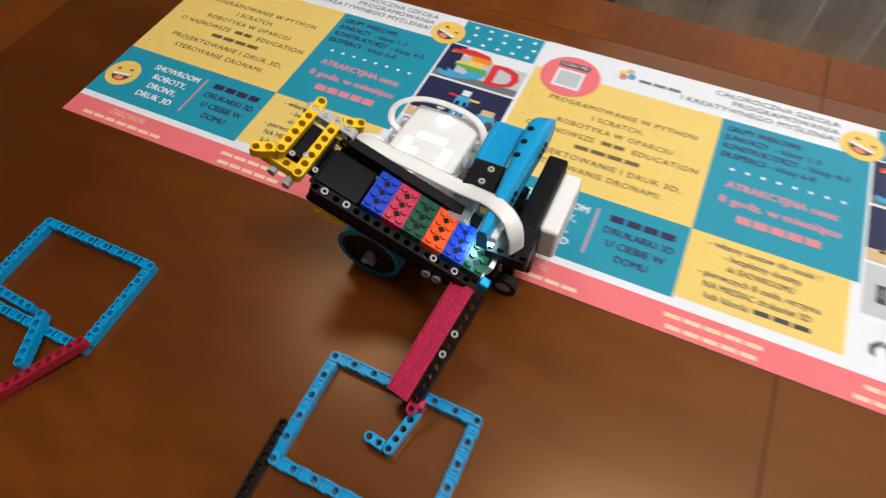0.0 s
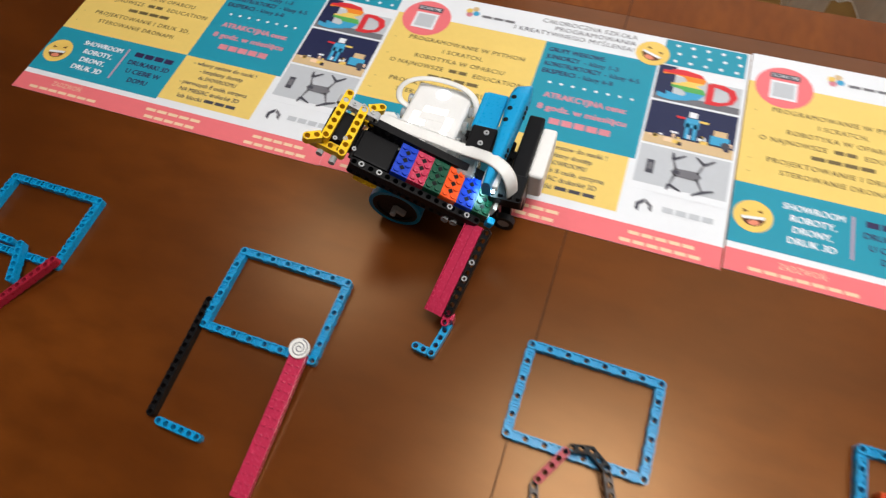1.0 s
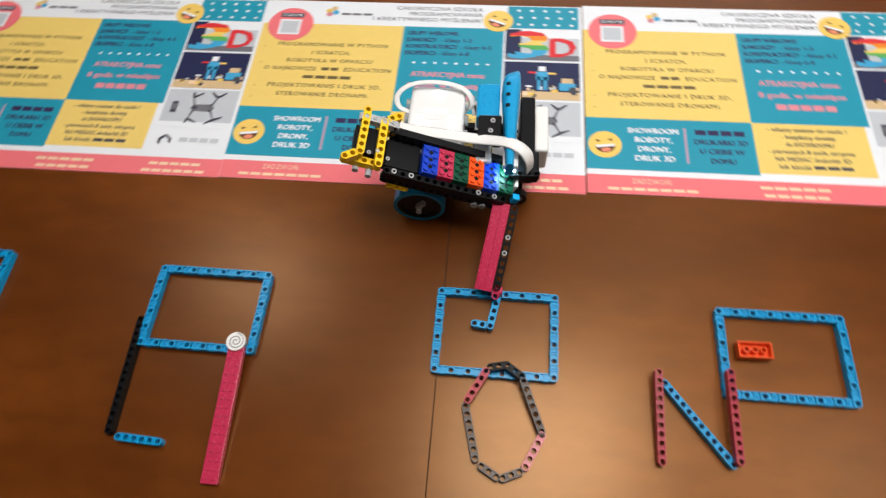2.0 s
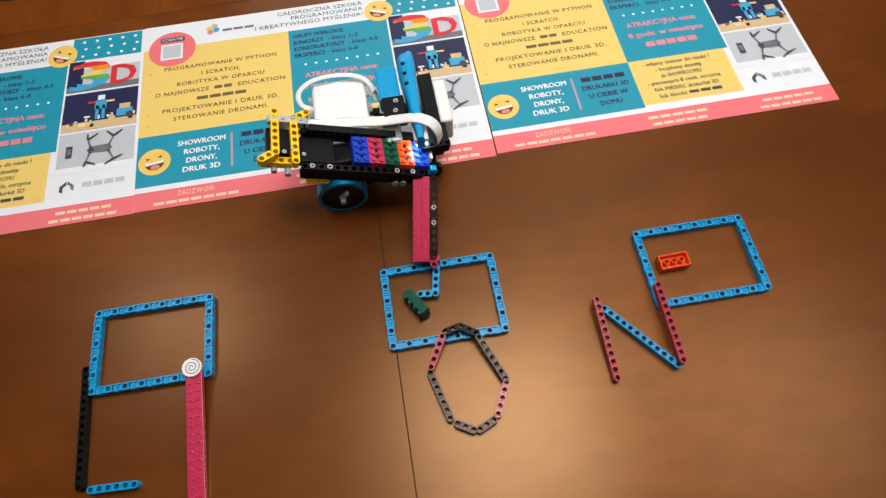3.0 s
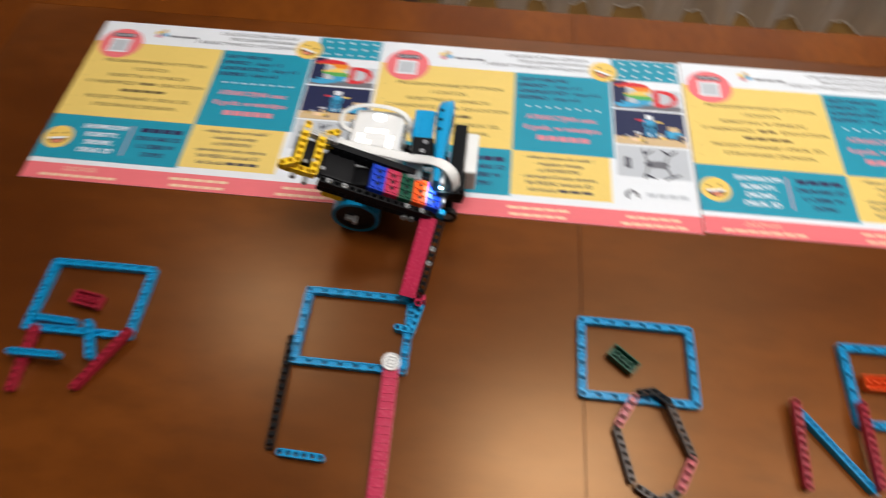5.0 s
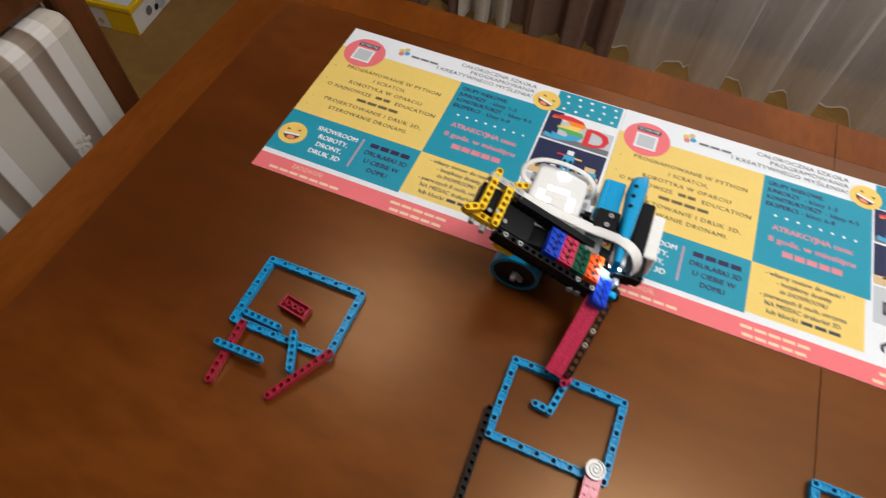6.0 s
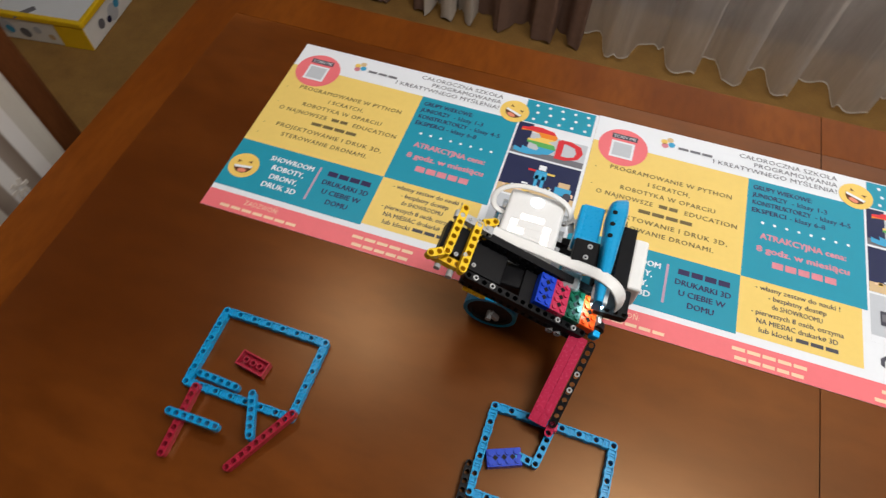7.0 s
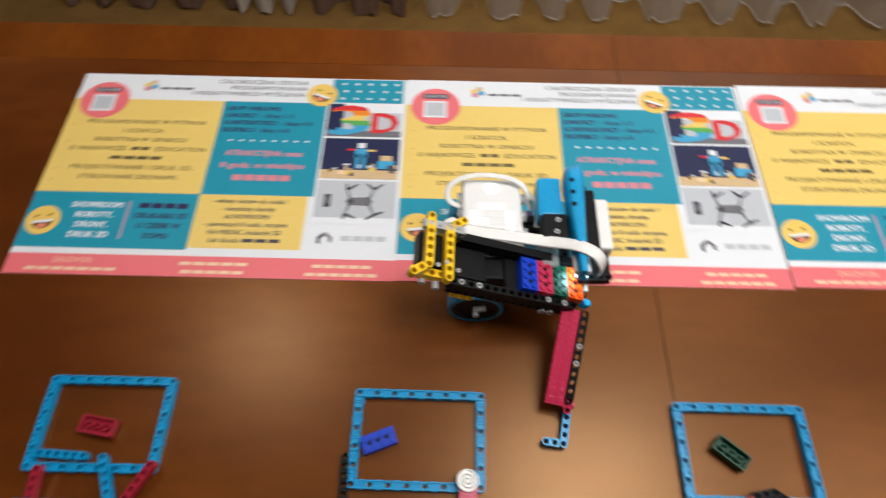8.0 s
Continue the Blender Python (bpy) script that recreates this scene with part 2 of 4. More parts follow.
def text_part(body, size, x, y, z, mat, parent, align="LEFT", spacing=1.0, shear=0.0, width=None, name="printed_text", bold=0.0):
    cu = bpy.data.curves.new(name, "FONT")
    cu.body, cu.size, cu.align_x, cu.space_character, cu.shear = body, size, align, spacing, shear
    cu.resolution_u = 2
    tmp = new("tmp", cu)
    dg = bpy.context.evaluated_depsgraph_get()
    me = bpy.data.meshes.new_from_object(tmp.evaluated_get(dg))
    bpy.data.objects.remove(tmp)
    bpy.data.curves.remove(cu)
    if bold:
        # heavier strokes: the outline laid twice, a hair apart
        e = size * (0.008 + bold * 0.25)
        bm = bmesh.new()
        bm.from_mesh(me)
        twin = [g for g in bmesh.ops.duplicate(bm, geom=bm.verts[:] + bm.edges[:] + bm.faces[:])["geom"] if isinstance(g, bmesh.types.BMVert)]
        bmesh.ops.translate(bm, verts=bm.verts[:], vec=(-e, -e * 0.6, 0))
        bmesh.ops.translate(bm, verts=twin, vec=(2 * e, 1.2 * e, 0.00003))
        bm.to_mesh(me)
        bm.free()
    me.materials.clear()
    me.materials.append(mat)
    ob = new(name, me)
    ob.parent = parent
    sx = 1.0
    if width:
        xs = [v.co.x for v in me.vertices]
        sx = width / max(1e-6, max(xs) - min(xs))
    ob.matrix_basis = Matrix.Translation((x, y, z)) @ Matrix.Diagonal((sx, 1, 1, 1))
    return ob


def flat(points, z):
    bm = bmesh.new()
    bm.faces.new([bm.verts.new((x, y, z)) for x, y in points])
    return bm


def rect(x0, y0, x1, y1, z):
    return flat(((x0, y0), (x1, y0), (x1, y1), (x0, y1)), z)


def disc(x, y, r, z, sides=36, ry=None):
    return flat([(x + r * math.cos(2 * math.pi * i / sides), y + (ry or r) * math.sin(2 * math.pi * i / sides)) for i in range(sides)], z)


def tube(points, r, sides=8):
    """A round or flat ribbon-like wire along a smooth way; r is (width, thickness)."""
    bm = bmesh.new()
    pts = [Vector(p) for p in points]
    for _ in range(3):
        fresh = [pts[0]]
        for a, b in zip(pts, pts[1:]):
            fresh += [a.lerp(b, 0.25), a.lerp(b, 0.75)]
        pts = fresh + [pts[-1]]
    rings = []
    side = None
    for i, p in enumerate(pts):
        d = (pts[min(i + 1, len(pts) - 1)] - pts[max(i - 1, 0)]).normalized()
        side = d.cross(Vector((0, 0, 1))) if abs(d.z) < 0.95 else side or Vector((1, 0, 0))
        side.normalize()
        up = side.cross(d).normalized()
        rings.append([bm.verts.new(p + side * r[0] * math.cos(2 * math.pi * k / sides) + up * r[1] * math.sin(2 * math.pi * k / sides)) for k in range(sides)])
    for a, b in zip(rings, rings[1:]):
        for k in range(sides):
            bm.faces.new((a[k], a[(k + 1) % sides], b[(k + 1) % sides], b[k]))
    bm.faces.new(rings[0]), bm.faces.new(rings[-1])
    return bm


# ---- the room ----
FLOOR = -0.75


def slab(name, lo, hi, mat, label, category):
    ob = finish(name, box([b - a for a, b in zip(lo, hi)], [(a + b) / 2 for a, b in zip(lo, hi)]), mat)
    return tagged(ob, label, category, kind="structure")


slab("floor", (-2.6, -2.6, FLOOR - 0.1), (3.4, 1.9, FLOOR), CARPET, "beige short-pile carpet covering the room's floor", "floor")
slab("ceiling", (-2.6, -2.6, 1.8), (3.4, 1.9, 1.9), WHITE_PAINT, "plain white painted ceiling of the room", "ceiling")
slab("wall_west", (-2.7, -2.6, FLOOR), (-2.6, 1.9, 1.8), PLASTER, "plain light plaster wall of the room", "wall")
slab("wall_east", (3.4, -2.6, FLOOR), (3.5, 1.9, 1.8), PLASTER, "plain light plaster wall of the room", "wall")
slab("wall_south", (-2.6, -2.7, FLOOR), (3.4, -2.6, 1.8), PLASTER, "plain light plaster wall of the room", "wall")
wall = bmesh.new()
for lo, hi in (((-2.6, FLOOR), (-0.1, 1.8)), ((1.9, FLOOR), (3.4, 1.8)), ((-0.1, FLOOR), (1.9, 0.15)), ((-0.1, 1.4), (1.9, 1.8))):
    add_box(wall, (hi[0] - lo[0], 0.12, hi[1] - lo[1]), ((lo[0] + hi[0]) / 2, 1.71, (lo[1] + hi[1]) / 2))
tagged(finish("wall_north", wall, WHITE_WALL), "light plaster wall with a window behind curtains", "wall", kind="structure")
slab("baseboard", (-2.6, 1.62, FLOOR), (3.4, 1.648, FLOOR + 0.26), SKIRT, "dark wooden skirting board along the wall", "baseboard")


def curtain(name, x0, x1, y, depth, waves, mat, label, hem_lift=0.0, top=1.62, seed=0):
    rnd = random.Random(seed)
    bm = bmesh.new()
    cols, rows = int((x1 - x0) * 130), 14
    ph = [rnd.uniform(0, 6.28) for _ in range(3)]
    grid = []
    for i in range(cols + 1):
        u = i / cols
        a = waves * u * 2 * math.pi
        col = []
        for k in range(rows + 1):
            v = k / rows
            dep = depth * (1.0 - 0.45 * v)
            fold = math.tanh(5.0 * math.sin(a + 0.9 * math.sin(1.7 * u * waves + ph[0]))) * dep + 0.14 * dep * math.sin(2.3 * a + ph[1])
            hem = FLOOR + 0.012 + hem_lift + 0.006 * math.sin(3 * a + ph[2])
            col.append(bm.verts.new((x0 + (x1 - x0) * u + 0.012 * math.cos(a * 1.3 + ph[2]), y + fold, hem + (top - hem) * v)))
        grid.append(col)
    for a, b in zip(grid, grid[1:]):
        for k in range(rows):
            bm.faces.new((a[k], b[k], b[k + 1], a[k + 1]))
    foot = [c[0].co.copy() for c in grid]
    ob = tagged(finish(name, bm, mat, smooth=True), label, "curtain")
    edge = bmesh.new()
    lows = [(edge.verts.new(p + Vector((0, -0.002, -0.001))), edge.verts.new(p + Vector((0, -0.002, 0.005)))) for p in foot]
    for a, b in zip(lows, lows[1:]):
        edge.faces.new((a[0], b[0], b[1], a[1]))
    part("hem", edge, WHITE if mat is SHEER else mat, ob, "narrow stitched hem")
    return ob


curtain("sheer_curtain", 0.33, 2.6, 1.37, 0.046, 13, SHEER, "sheer white net curtain falling in folds to the carpet", hem_lift=0.012, seed=3)
curtain("drape_curtain", -0.02, 0.34, 1.37, 0.035, 3, DRAPE, "heavy taupe drape hanging in folds to the floor", seed=4)
curtain("cream_curtain", -0.2, -0.02, 1.37, 0.035, 2, CREAM_DRAPE, "cream drape hanging beside the taupe one", seed=5)
curtain("drape_curtain", -0.75, -0.2, 1.38, 0.03, 4, DRAPE, "heavy taupe drape hanging in folds to the floor", seed=6)

# ---- the table ----
TX0, TX1, TY0, TY1 = -0.2, 1.62, -0.95, 0.394
SEAM_X = 0.7055
table = empty("dining_table", pose(0, 0, FLOOR))
tagged(table, "long reddish-brown wooden dining table with a glossy top", "table")
BORDER = 0.07


def table_board(name, x0, x1, y0, y1, mat, z1=0.0, z0=-0.028, bevel=0.0):
    return part(name, box((x1 - x0, y1 - y0, z1 - z0), ((x0 + x1) / 2, (y0 + y1) / 2, (z0 + z1) / 2 - FLOOR), bevel), mat, table)


G = 0.0006
part("seam_strip", box((2 * G, TY1 - TY0 - 0.004, 0.02), (SEAM_X, (TY0 + TY1) / 2, -0.0113 - FLOOR)), SEAM, table, "dark joint between the two leaves")
INNER = 0.326
table_board("border_board", TX0, TX0 + BORDER, TY0, TY1, WOOD_EDGE, z1=-0.0003, bevel=0.0)
table_board("border_board", TX1 - BORDER, TX1, TY0, TY1, WOOD_EDGE, z1=-0.0003, bevel=0.0)
for x0, x1 in ((TX0 + BORDER, SEAM_X - G), (SEAM_X + G, TX1 - BORDER)):
    table_board("border_board", x0, x1, INNER, TY1, WOOD_EDGE)
    table_board("leaf_board", x0, x1, TY0, INNER - 0.0006, WOOD)
part("frame_rail", box((TX1 - TX0 - 0.12, 0.025, 0.09), ((TX0 + TX1) / 2, TY1 - 0.07, -0.075 - FLOOR), 0.002), WOOD_DARK, table)
part("frame_rail", box((TX1 - TX0 - 0.12, 0.025, 0.09), ((TX0 + TX1) / 2, TY0 + 0.07, -0.075 - FLOOR), 0.002), WOOD_DARK, table)
for x in (TX0 + 0.08, TX1 - 0.08):
    part("frame_rail", box((0.025, TY1 - TY0 - 0.17, 0.09), (x, (TY0 + TY1) / 2, -0.075 - FLOOR), 0.002), WOOD_DARK, table)
    for y in (TY0 + 0.07, TY1 - 0.07):
        bm = box((0.07, 0.07, -0.03 - FLOOR), (x, y, (-0.03 - FLOOR) / 2), 0.006)
        part("leg", bm, WOOD_DARK, table)


# ---- chair beyond the table's end ----
def dining_chair(m):
    ch = empty("dining_chair", m)
    tagged(ch, "dark wooden chair with a striped upholstered back", "chair")
    lean = Matrix.Rotation(radians(-2), 4, "Y")
    for s in (-1, 1):
        part("rear_leg", box((0.035, 0.04, 0.46), (-0.2, s * 0.2, 0.23), 0.006), WOOD_DARK, ch)
        part("front_leg", box((0.035, 0.035, 0.44), (0.2, s * 0.19, 0.22), 0.006), WOOD_DARK, ch)
        part("back_post", box((0.032, 0.045, 0.56), (0, s * 0.205, 0.28), 0.008), WOOD_DARK, ch, m=pose(-0.2, 0, 0.44) @ lean)
    part("seat_frame", box((0.42, 0.42, 0.05), (0, 0, 0.43), 0.008), WOOD_DARK, ch)
    part("seat", box((0.42, 0.41, 0.055), (0.005, 0, 0.478), 0.02, segments=3), FABRIC, ch, "striped beige and brown seat cushion")
    part("top_rail", box((0.03, 0.368, 0.17), (0, 0, 0.50), 0.008), WOOD_DARK, ch, m=pose(-0.2, 0, 0.44) @ lean)
    part("back_cushion", box((0.06, 0.36, 0.38), (0.012, 0, 0.22), 0.022, segments=3), FABRIC, ch, "striped beige and brown padded back", m=pose(-0.2, 0, 0.44) @ lean)
    back = ch.children[-1]
    for y, z in ((-0.13, 0.30), (-0.06, 0.20), (0.09, 0.25)):
        bm = bmesh.new()
        for k in range(6):
            a = k * math.pi / 3
            add_box(bm, (0.0016, 0.011, 0.006), (0.0432, 0, 0), 0.0006, Matrix.Translation((0, y, z)) @ Matrix.Rotation(a, 4, "X") @ Matrix.Translation((0, 0.0085, 0)))
        part("embroidered_flower", bm, CREAM_DRAPE, back, "cream embroidered flower")
    return ch


dining_chair(pose(-0.11, -0.115, FLOOR))


# ---- toy box on the floor ----
def toy_box(m):
    b = empty("storage_box", m)
    tagged(b, "yellow and white cardboard toy box on the carpet", "box")
    part("tray", box((0.36, 0.26, 0.09), (0, 0, 0.045), 0.004), WHITE, b, "white printed sides")
    for s in (-1, 1):
        part("rim", box((0.37, 0.018, 0.02), (0, s * 0.127, 0.095), 0.004), YELLOW, b)
        part("rim", box((0.016, 0.24, 0.02), (s * 0.177, 0, 0.095), 0.004), YELLOW, b)
        part("corner_panel", box((0.1, 0.004, 0.08), (0.13, s * 0.131, 0.042)), YELLOW, b)
    part("lid_sheet", box((0.33, 0.22, 0.006), (0, 0, 0.092)), PAPER, b, "pale printed sheet")
    for i, (x, y, w, h, k) in enumerate(((-0.08, 0.03, 0.1, 0.03, "midgrey"), (0.06, -0.02, 0.09, 0.025, "grey"), (0.03, 0.05, 0.05, 0.04, "sky"), (-0.1, -0.05, 0.07, 0.02, "midgrey"), (0.1, 0.06, 0.06, 0.02, "navy"))):
        part("printed_mark", box((w, h, 0.003), (x, y, 0.0962), 0.001, m=Matrix.Rotation(0.3 * i, 4, "Z")), INK[k], b)
    for x, y, r, k in ((-0.04, 0.05, 0.02, "midgrey"), (-0.1, 0.07, 0.03, "grey"), (-0.09, 0.06, 0.016, "sky"), (0.01, 0.075, 0.014, "grey"), (0.05, 0.045, 0.012, "sand")):
        part("printed_mark", disc(x, y * 0.7, r * 0.9, 0.0003 * (x > -0.095)), INK[k], b, m=pose(0, -0.1325, 0, 90))
    for y, z, r, k in ((0.02, 0.06, 0.035, "grey"), (-0.05, 0.07, 0.02, "midgrey"), (0.05, 0.08, 0.018, "sky"), (-0.01, 0.05, 0.014, "navy")):
        part("printed_mark", disc(y, z * 0.62, r * 0.8, 0.0003 if r < 0.03 else 0), INK[k], b, m=pose(0.1815, 0, 0, 90, 0, 90))
    return b


toy_box(pose(-1.335, 0.925, FLOOR, 0, 0, 7))


# ---- printed posters ----
def smiley(p, x, y, r, z, tilt):
    part("smiley_disc", disc(x, y, r, z, 36, r), INK["sun"], p)
    c, sn = math.cos(radians(tilt)), math.sin(radians(tilt))
    mouth = [(-0.62, -0.02), (0.62, -0.02)] + [(0.62 * math.cos(a), -0.02 - 0.62 * math.sin(a)) for a in (0.5, 1.0, 1.57, 2.14, 2.64)]
    part("smiley_mouth", flat([(x + r * (c * u - sn * v), y + r * (sn * u + c * v)) for u, v in mouth], z + 0.0002), INK["brown"], p)
    teeth = [(-0.60, -0.02), (0.60, -0.02), (0.55, -0.20), (-0.55, -0.20)]
    part("smiley_teeth", flat([(x + r * (c * u - sn * v), y + r * (sn * u + c * v)) for u, v in teeth], z + 0.0004), INK["white"], p)
    tongue = [(0.3 * math.cos(i * 0.7), -0.42 + 0.17 * math.sin(i * 0.7)) for i in range(9)]
    part("smiley_tongue", flat([(x + r * (c * u - sn * v), y + r * (sn * u + c * v)) for u, v in tongue], z + 0.0004), INK["tongue"], p)
    for e in (-1, 1):
        part("smiley_eye", flat([(x + r * (c * u - sn * v), y + r * (sn * u + c * v)) for u, v in ((e * 0.5, 0.42), (e * 0.2, 0.3), (e * 0.5, 0.2), (e * 0.46, 0.31))], z + 0.0002), INK["brown"], p)


def bars(p, x, y, widths, step, h, z, mat, centre=True, name="printed_bar"):
    for i, w in enumerate(widths):
        x0 = x - w / 2 if centre else x
        words = max(1, round(w / 0.014))
        gap = 0.0022 if words > 1 else 0
        for k in range(words):
            w1 = (w - gap * (words - 1)) / words
            xa = x0 + k * (w1 + gap)
            part(name, rect(xa, y - i * step, xa + w1, y - i * step + h, z), mat, p)


def poster(m, sx):
    p = empty("poster", m)
    tagged(p, "glossy paper poster in yellow, teal and pink lying on the table", "poster", "posters in a row")
    W, H, Z = 0.4245, 0.2975, 0.0006
    base = bmesh.new()
    add_box(base, (W, H, 0.0005), (W / 2, H / 2, 0.00027))
    part("sheet", base, PAPER, p, "white glossy paper")
    a, b, c, d = Z + 0.0001, Z + 0.0003, Z + 0.0005, Z + 0.0007
    part("yellow_panel", rect(0.0, 0.108, 0.1915, 0.2535, a), INK["yellow"], p)
    part("teal_panel", rect(0.0, 0.033, 0.1915, 0.108, a), INK["teal"], p)
    part("teal_panel", rect(0.1915, 0.108, 0.324, 0.2535, a), INK["teal"], p)
    part("yellow_panel", rect(0.1915, 0.036, 0.318, 0.108, a), INK["yellow"], p)
    part("pink_strip", rect(0.0, 0.0, W, 0.0255, a), INK["pink"], p)
    part("teal_panel", rect(0.328, 0.2555, 0.4205, 0.296, a), INK["teal"], p)
    for j in range(3):
        for i in range(5):
            part("printed_dot", disc(0.3425 + i * 0.0172 + (j % 2) * 0.003, 0.2625 + j * 0.0128, 0.0023, b, 10), INK["white"], p)
    for i in range(8):
        part("printed_dot", disc(0.211 + i * 0.0135, 0.1895, 0.0019, b, 8), INK["white"], p)
    # header
    part("pink_disc", disc(0.0375, 0.2515, 0.031, b), INK["pink"], p)
    part("code_panel", rect(0.0225, 0.2325, 0.0515, 0.2605, c), INK["white"], p)
    part("code_panel", rect(0.0255, 0.2355, 0.0485, 0.2575, d), INK["grey"], p)
    part("tag_panel", rect(0.0215, 0.2645, 0.0535, 0.2725, c), INK["dark"], p)
    text_part("SCAN ME", 0.0068, 0.0375, 0.2662, d, INK["white"], p, "CENTER")
    for x, y, k in ((0.086, 0.279, "sun"), (0.093, 0.2835, "sand"), (0.0875, 0.2725, "rose"), (0.0955, 0.276, "sky")):
        part("logo_disc", disc(x, y, 0.0042, b, 16), INK[k], p)
    bars(p, 0.104, 0.2715, (0.042,), 0.01, 0.004, b, INK["midgrey"], False)
    for i, line in enumerate(("CAŁOROCZNA SZKOŁA", "PROGRAMOWANIA", "I KREATYWNEGO MYŚLENIA!")):
        text_part(line, 0.0098, 0.2945, 0.2845 - i * 0.0105, b, INK["dark"], p, "RIGHT", 1.05, width=(0.116, 0.098, 0.146)[i])
    smiley(p, 0.3155, 0.2675, 0.0195, c, -22)
    # yellow panel text
    for i, (line, w) in enumerate((("PROGRAMOWANIE W PYTHON", 0.146), ("I SCRATCH,", 0.05), ("ROBOTYKA W OPARCIU", 0.112), ("", 0.165), ("", 0.062), ("PROJEKTOWANIE I DRUK 3D,", 0.146), ("STEROWANIE DRONAMI.", 0.118))):
        y = 0.2125 - i * 0.0142
        if line:
            text_part(line, 0.0092, 0.101, y, b, INK["olive"], p, "CENTER", 1.15, width=w, bold=0.045)
        elif i == 3:
            text_part("O NAJNOWSZE", 0.0092, 0.052, y, b, INK["olive"], p, "CENTER", 1.15, width=0.068, bold=0.045)
            bars(p, 0.104, y + 0.0008, (0.022,), 0.01, 0.0052, b, INK["olive"])
            text_part("EDUCATION", 0.0092, 0.153, y, b, INK["olive"], p, "CENTER", 1.15, width=0.06, bold=0.045)
        else:
            bars(p, 0.102, y + 0.0008, (0.062,), 0.01, 0.0052, b, INK["olive"])
    for y in (0.2105, 0.182, 0.142, 0.124):
        part("printed_dot", disc(0.011, y, 0.0008, b, 6), INK["olive"], p)
    # teal panel text
    for i, (k, t2, w1, w2) in enumerate((("GRUPY WIEKOWE:", "", 0.068, 0), ("JUNIORZY", "- klasy 1-3", 0.041, 0.04), ("KONSTRUKTORZY", "- klasy 4-5", 0.067, 0.04), ("EKSPERCI", "- klasy 6-8", 0.039, 0.04))):
        y = 0.2385 - i * 0.0118
        text_part(k, 0.0098, 0.1975, y, b, INK["purple"], p, width=w1, bold=0.1)
        if t2:
            text_part(t2, 0.0098, 0.1975 + w1 + 0.004, y, b, INK["purple"], p, width=w2, bold=0.03)
    for i, (line, w) in enumerate((("ATRAKCYJNA cena:", 0.094), ("8 godz. w miesiącu", 0.1))):
        text_part(line, 0.0115, 0.256, 0.1665 - i * 0.0185, b, INK["rose"], p, "CENTER", width=w, bold=0.05)
        text_part(line, 0.0115, 0.2567, 0.1660 - i * 0.0185, a + 0.00008, INK["mauve"], p, "CENTER", width=w, bold=0.05)
    bars(p, 0.258, 0.129, (0.068,), 0.01, 0.0085, b, INK["rose"])
    # showroom panel
    smiley(p, 0.0215, 0.068, 0.0192, b, 8)
    for i, (line, w) in enumerate((("SHOWROOM", 0.058), ("ROBOTY,", 0.043), ("DRONY,", 0.037), ("DRUK 3D", 0.045))):
        text_part(line, 0.0108, 0.0775, 0.0865 - i * 0.0133, b, INK["white"], p, "CENTER", width=w, bold=0.1)
    part("printed_bar", rect(0.1125, 0.045, 0.1152, 0.096, b), INK["mauve"], p)
    bars(p, 0.1535, 0.0868, (0.056,), 0.01, 0.0072, b, INK["purple"])
    for i, (line, x, w) in enumerate((("DRUKARKI 3D", 0.1535, 0.06), ("U CIEBIE W", 0.1535, 0.05), ("DOMU", 0.1535, 0.028))):
        text_part(line, 0.0102, x, 0.0732 - i * 0.0133, b, INK["purple"], p, "CENTER", width=w, bold=0.1)
    # small yellow panel
    for i, (line, w) in enumerate((("- własny zestaw do nauki !", 0.088), ("- bezpłatny dostęp", 0.06), ("do SHOWROOMU", 0.052), ("- pierwszych 8 osób, otrzyma", 0.094), ("NA MIESIĄC drukarkę 3D", 0.082), ("lub klocki", 0.034))):
        text_part(line, 0.0086, 0.252 - (0.021 if i == 5 else 0), 0.0965 - i * 0.0106, b, INK["dark"], p, "CENTER", width=w, bold=0.045)
    bars(p, 0.2725, 0.0442, (0.042,), 0.01, 0.0046, b, INK["dark"])
    # pink strip
    text_part("ZADZWOŃ:", 0.0095, 0.072, 0.0145, b, INK["cream"], p, "CENTER", 1.1, width=0.044)
    bars(p, 0.072, 0.005, (0.098,), 0.01, 0.0038, b, INK["cream"])
    bars(p, 0.226, 0.0142, (0.074, 0.068), 0.0102, 0.004, b, INK["cream"])
    bars(p, 0.366, 0.0142, (0.064, 0.078), 0.0102, 0.004, b, INK["cream"])
    # pictures
    px0, px1 = 0.3265, 0.4205
    part("picture_panel", rect(px0, 0.1995, px1, 0.2535, a), INK["grey"], p)
    part("picture_panel", rect(px0, 0.1995, px0 + 0.02, 0.2535, b - 0.00015), INK["navy"], p)
    part("picture_panel", rect(px0, 0.1995, px1, 0.209, b - 0.0001), INK["midgrey"], p)
    part("picture_panel", rect(px0 + 0.02, 0.239, px1, 0.2535, b - 0.0001), INK["white"], p)
    three_ = ("3", 0.066, 0.357, 0.2035)
    for k, (lo, hi) in zip(("red", "orange", "sun", "green", "sky"), ((0.242, 0.26), (0.234, 0.242), (0.2255, 0.234), (0.2175, 0.2255), (0.2, 0.2175))):
        ob = text_part(three_[0], three_[1], three_[2], three_[3], c, INK[k], p, "CENTER", width=0.052, name="printed_figure", bold=0.13)
        bm = bmesh.new()
        bm.from_mesh(ob.data)
        for yy, sgn in ((lo - three_[3], 1), (hi - three_[3], -1)):
            bmesh.ops.bisect_plane(bm, geom=bm.verts[:] + bm.edges[:] + bm.faces[:], plane_co=(0, yy, 0), plane_no=(0, -sgn, 0), clear_outer=True)
        bm.to_mesh(ob.data)
        bm.free()
    text_part("D", 0.046, 0.399, 0.2065, c, INK["red"], p, "CENTER", width=0.034, name="printed_figure", bold=0.1)
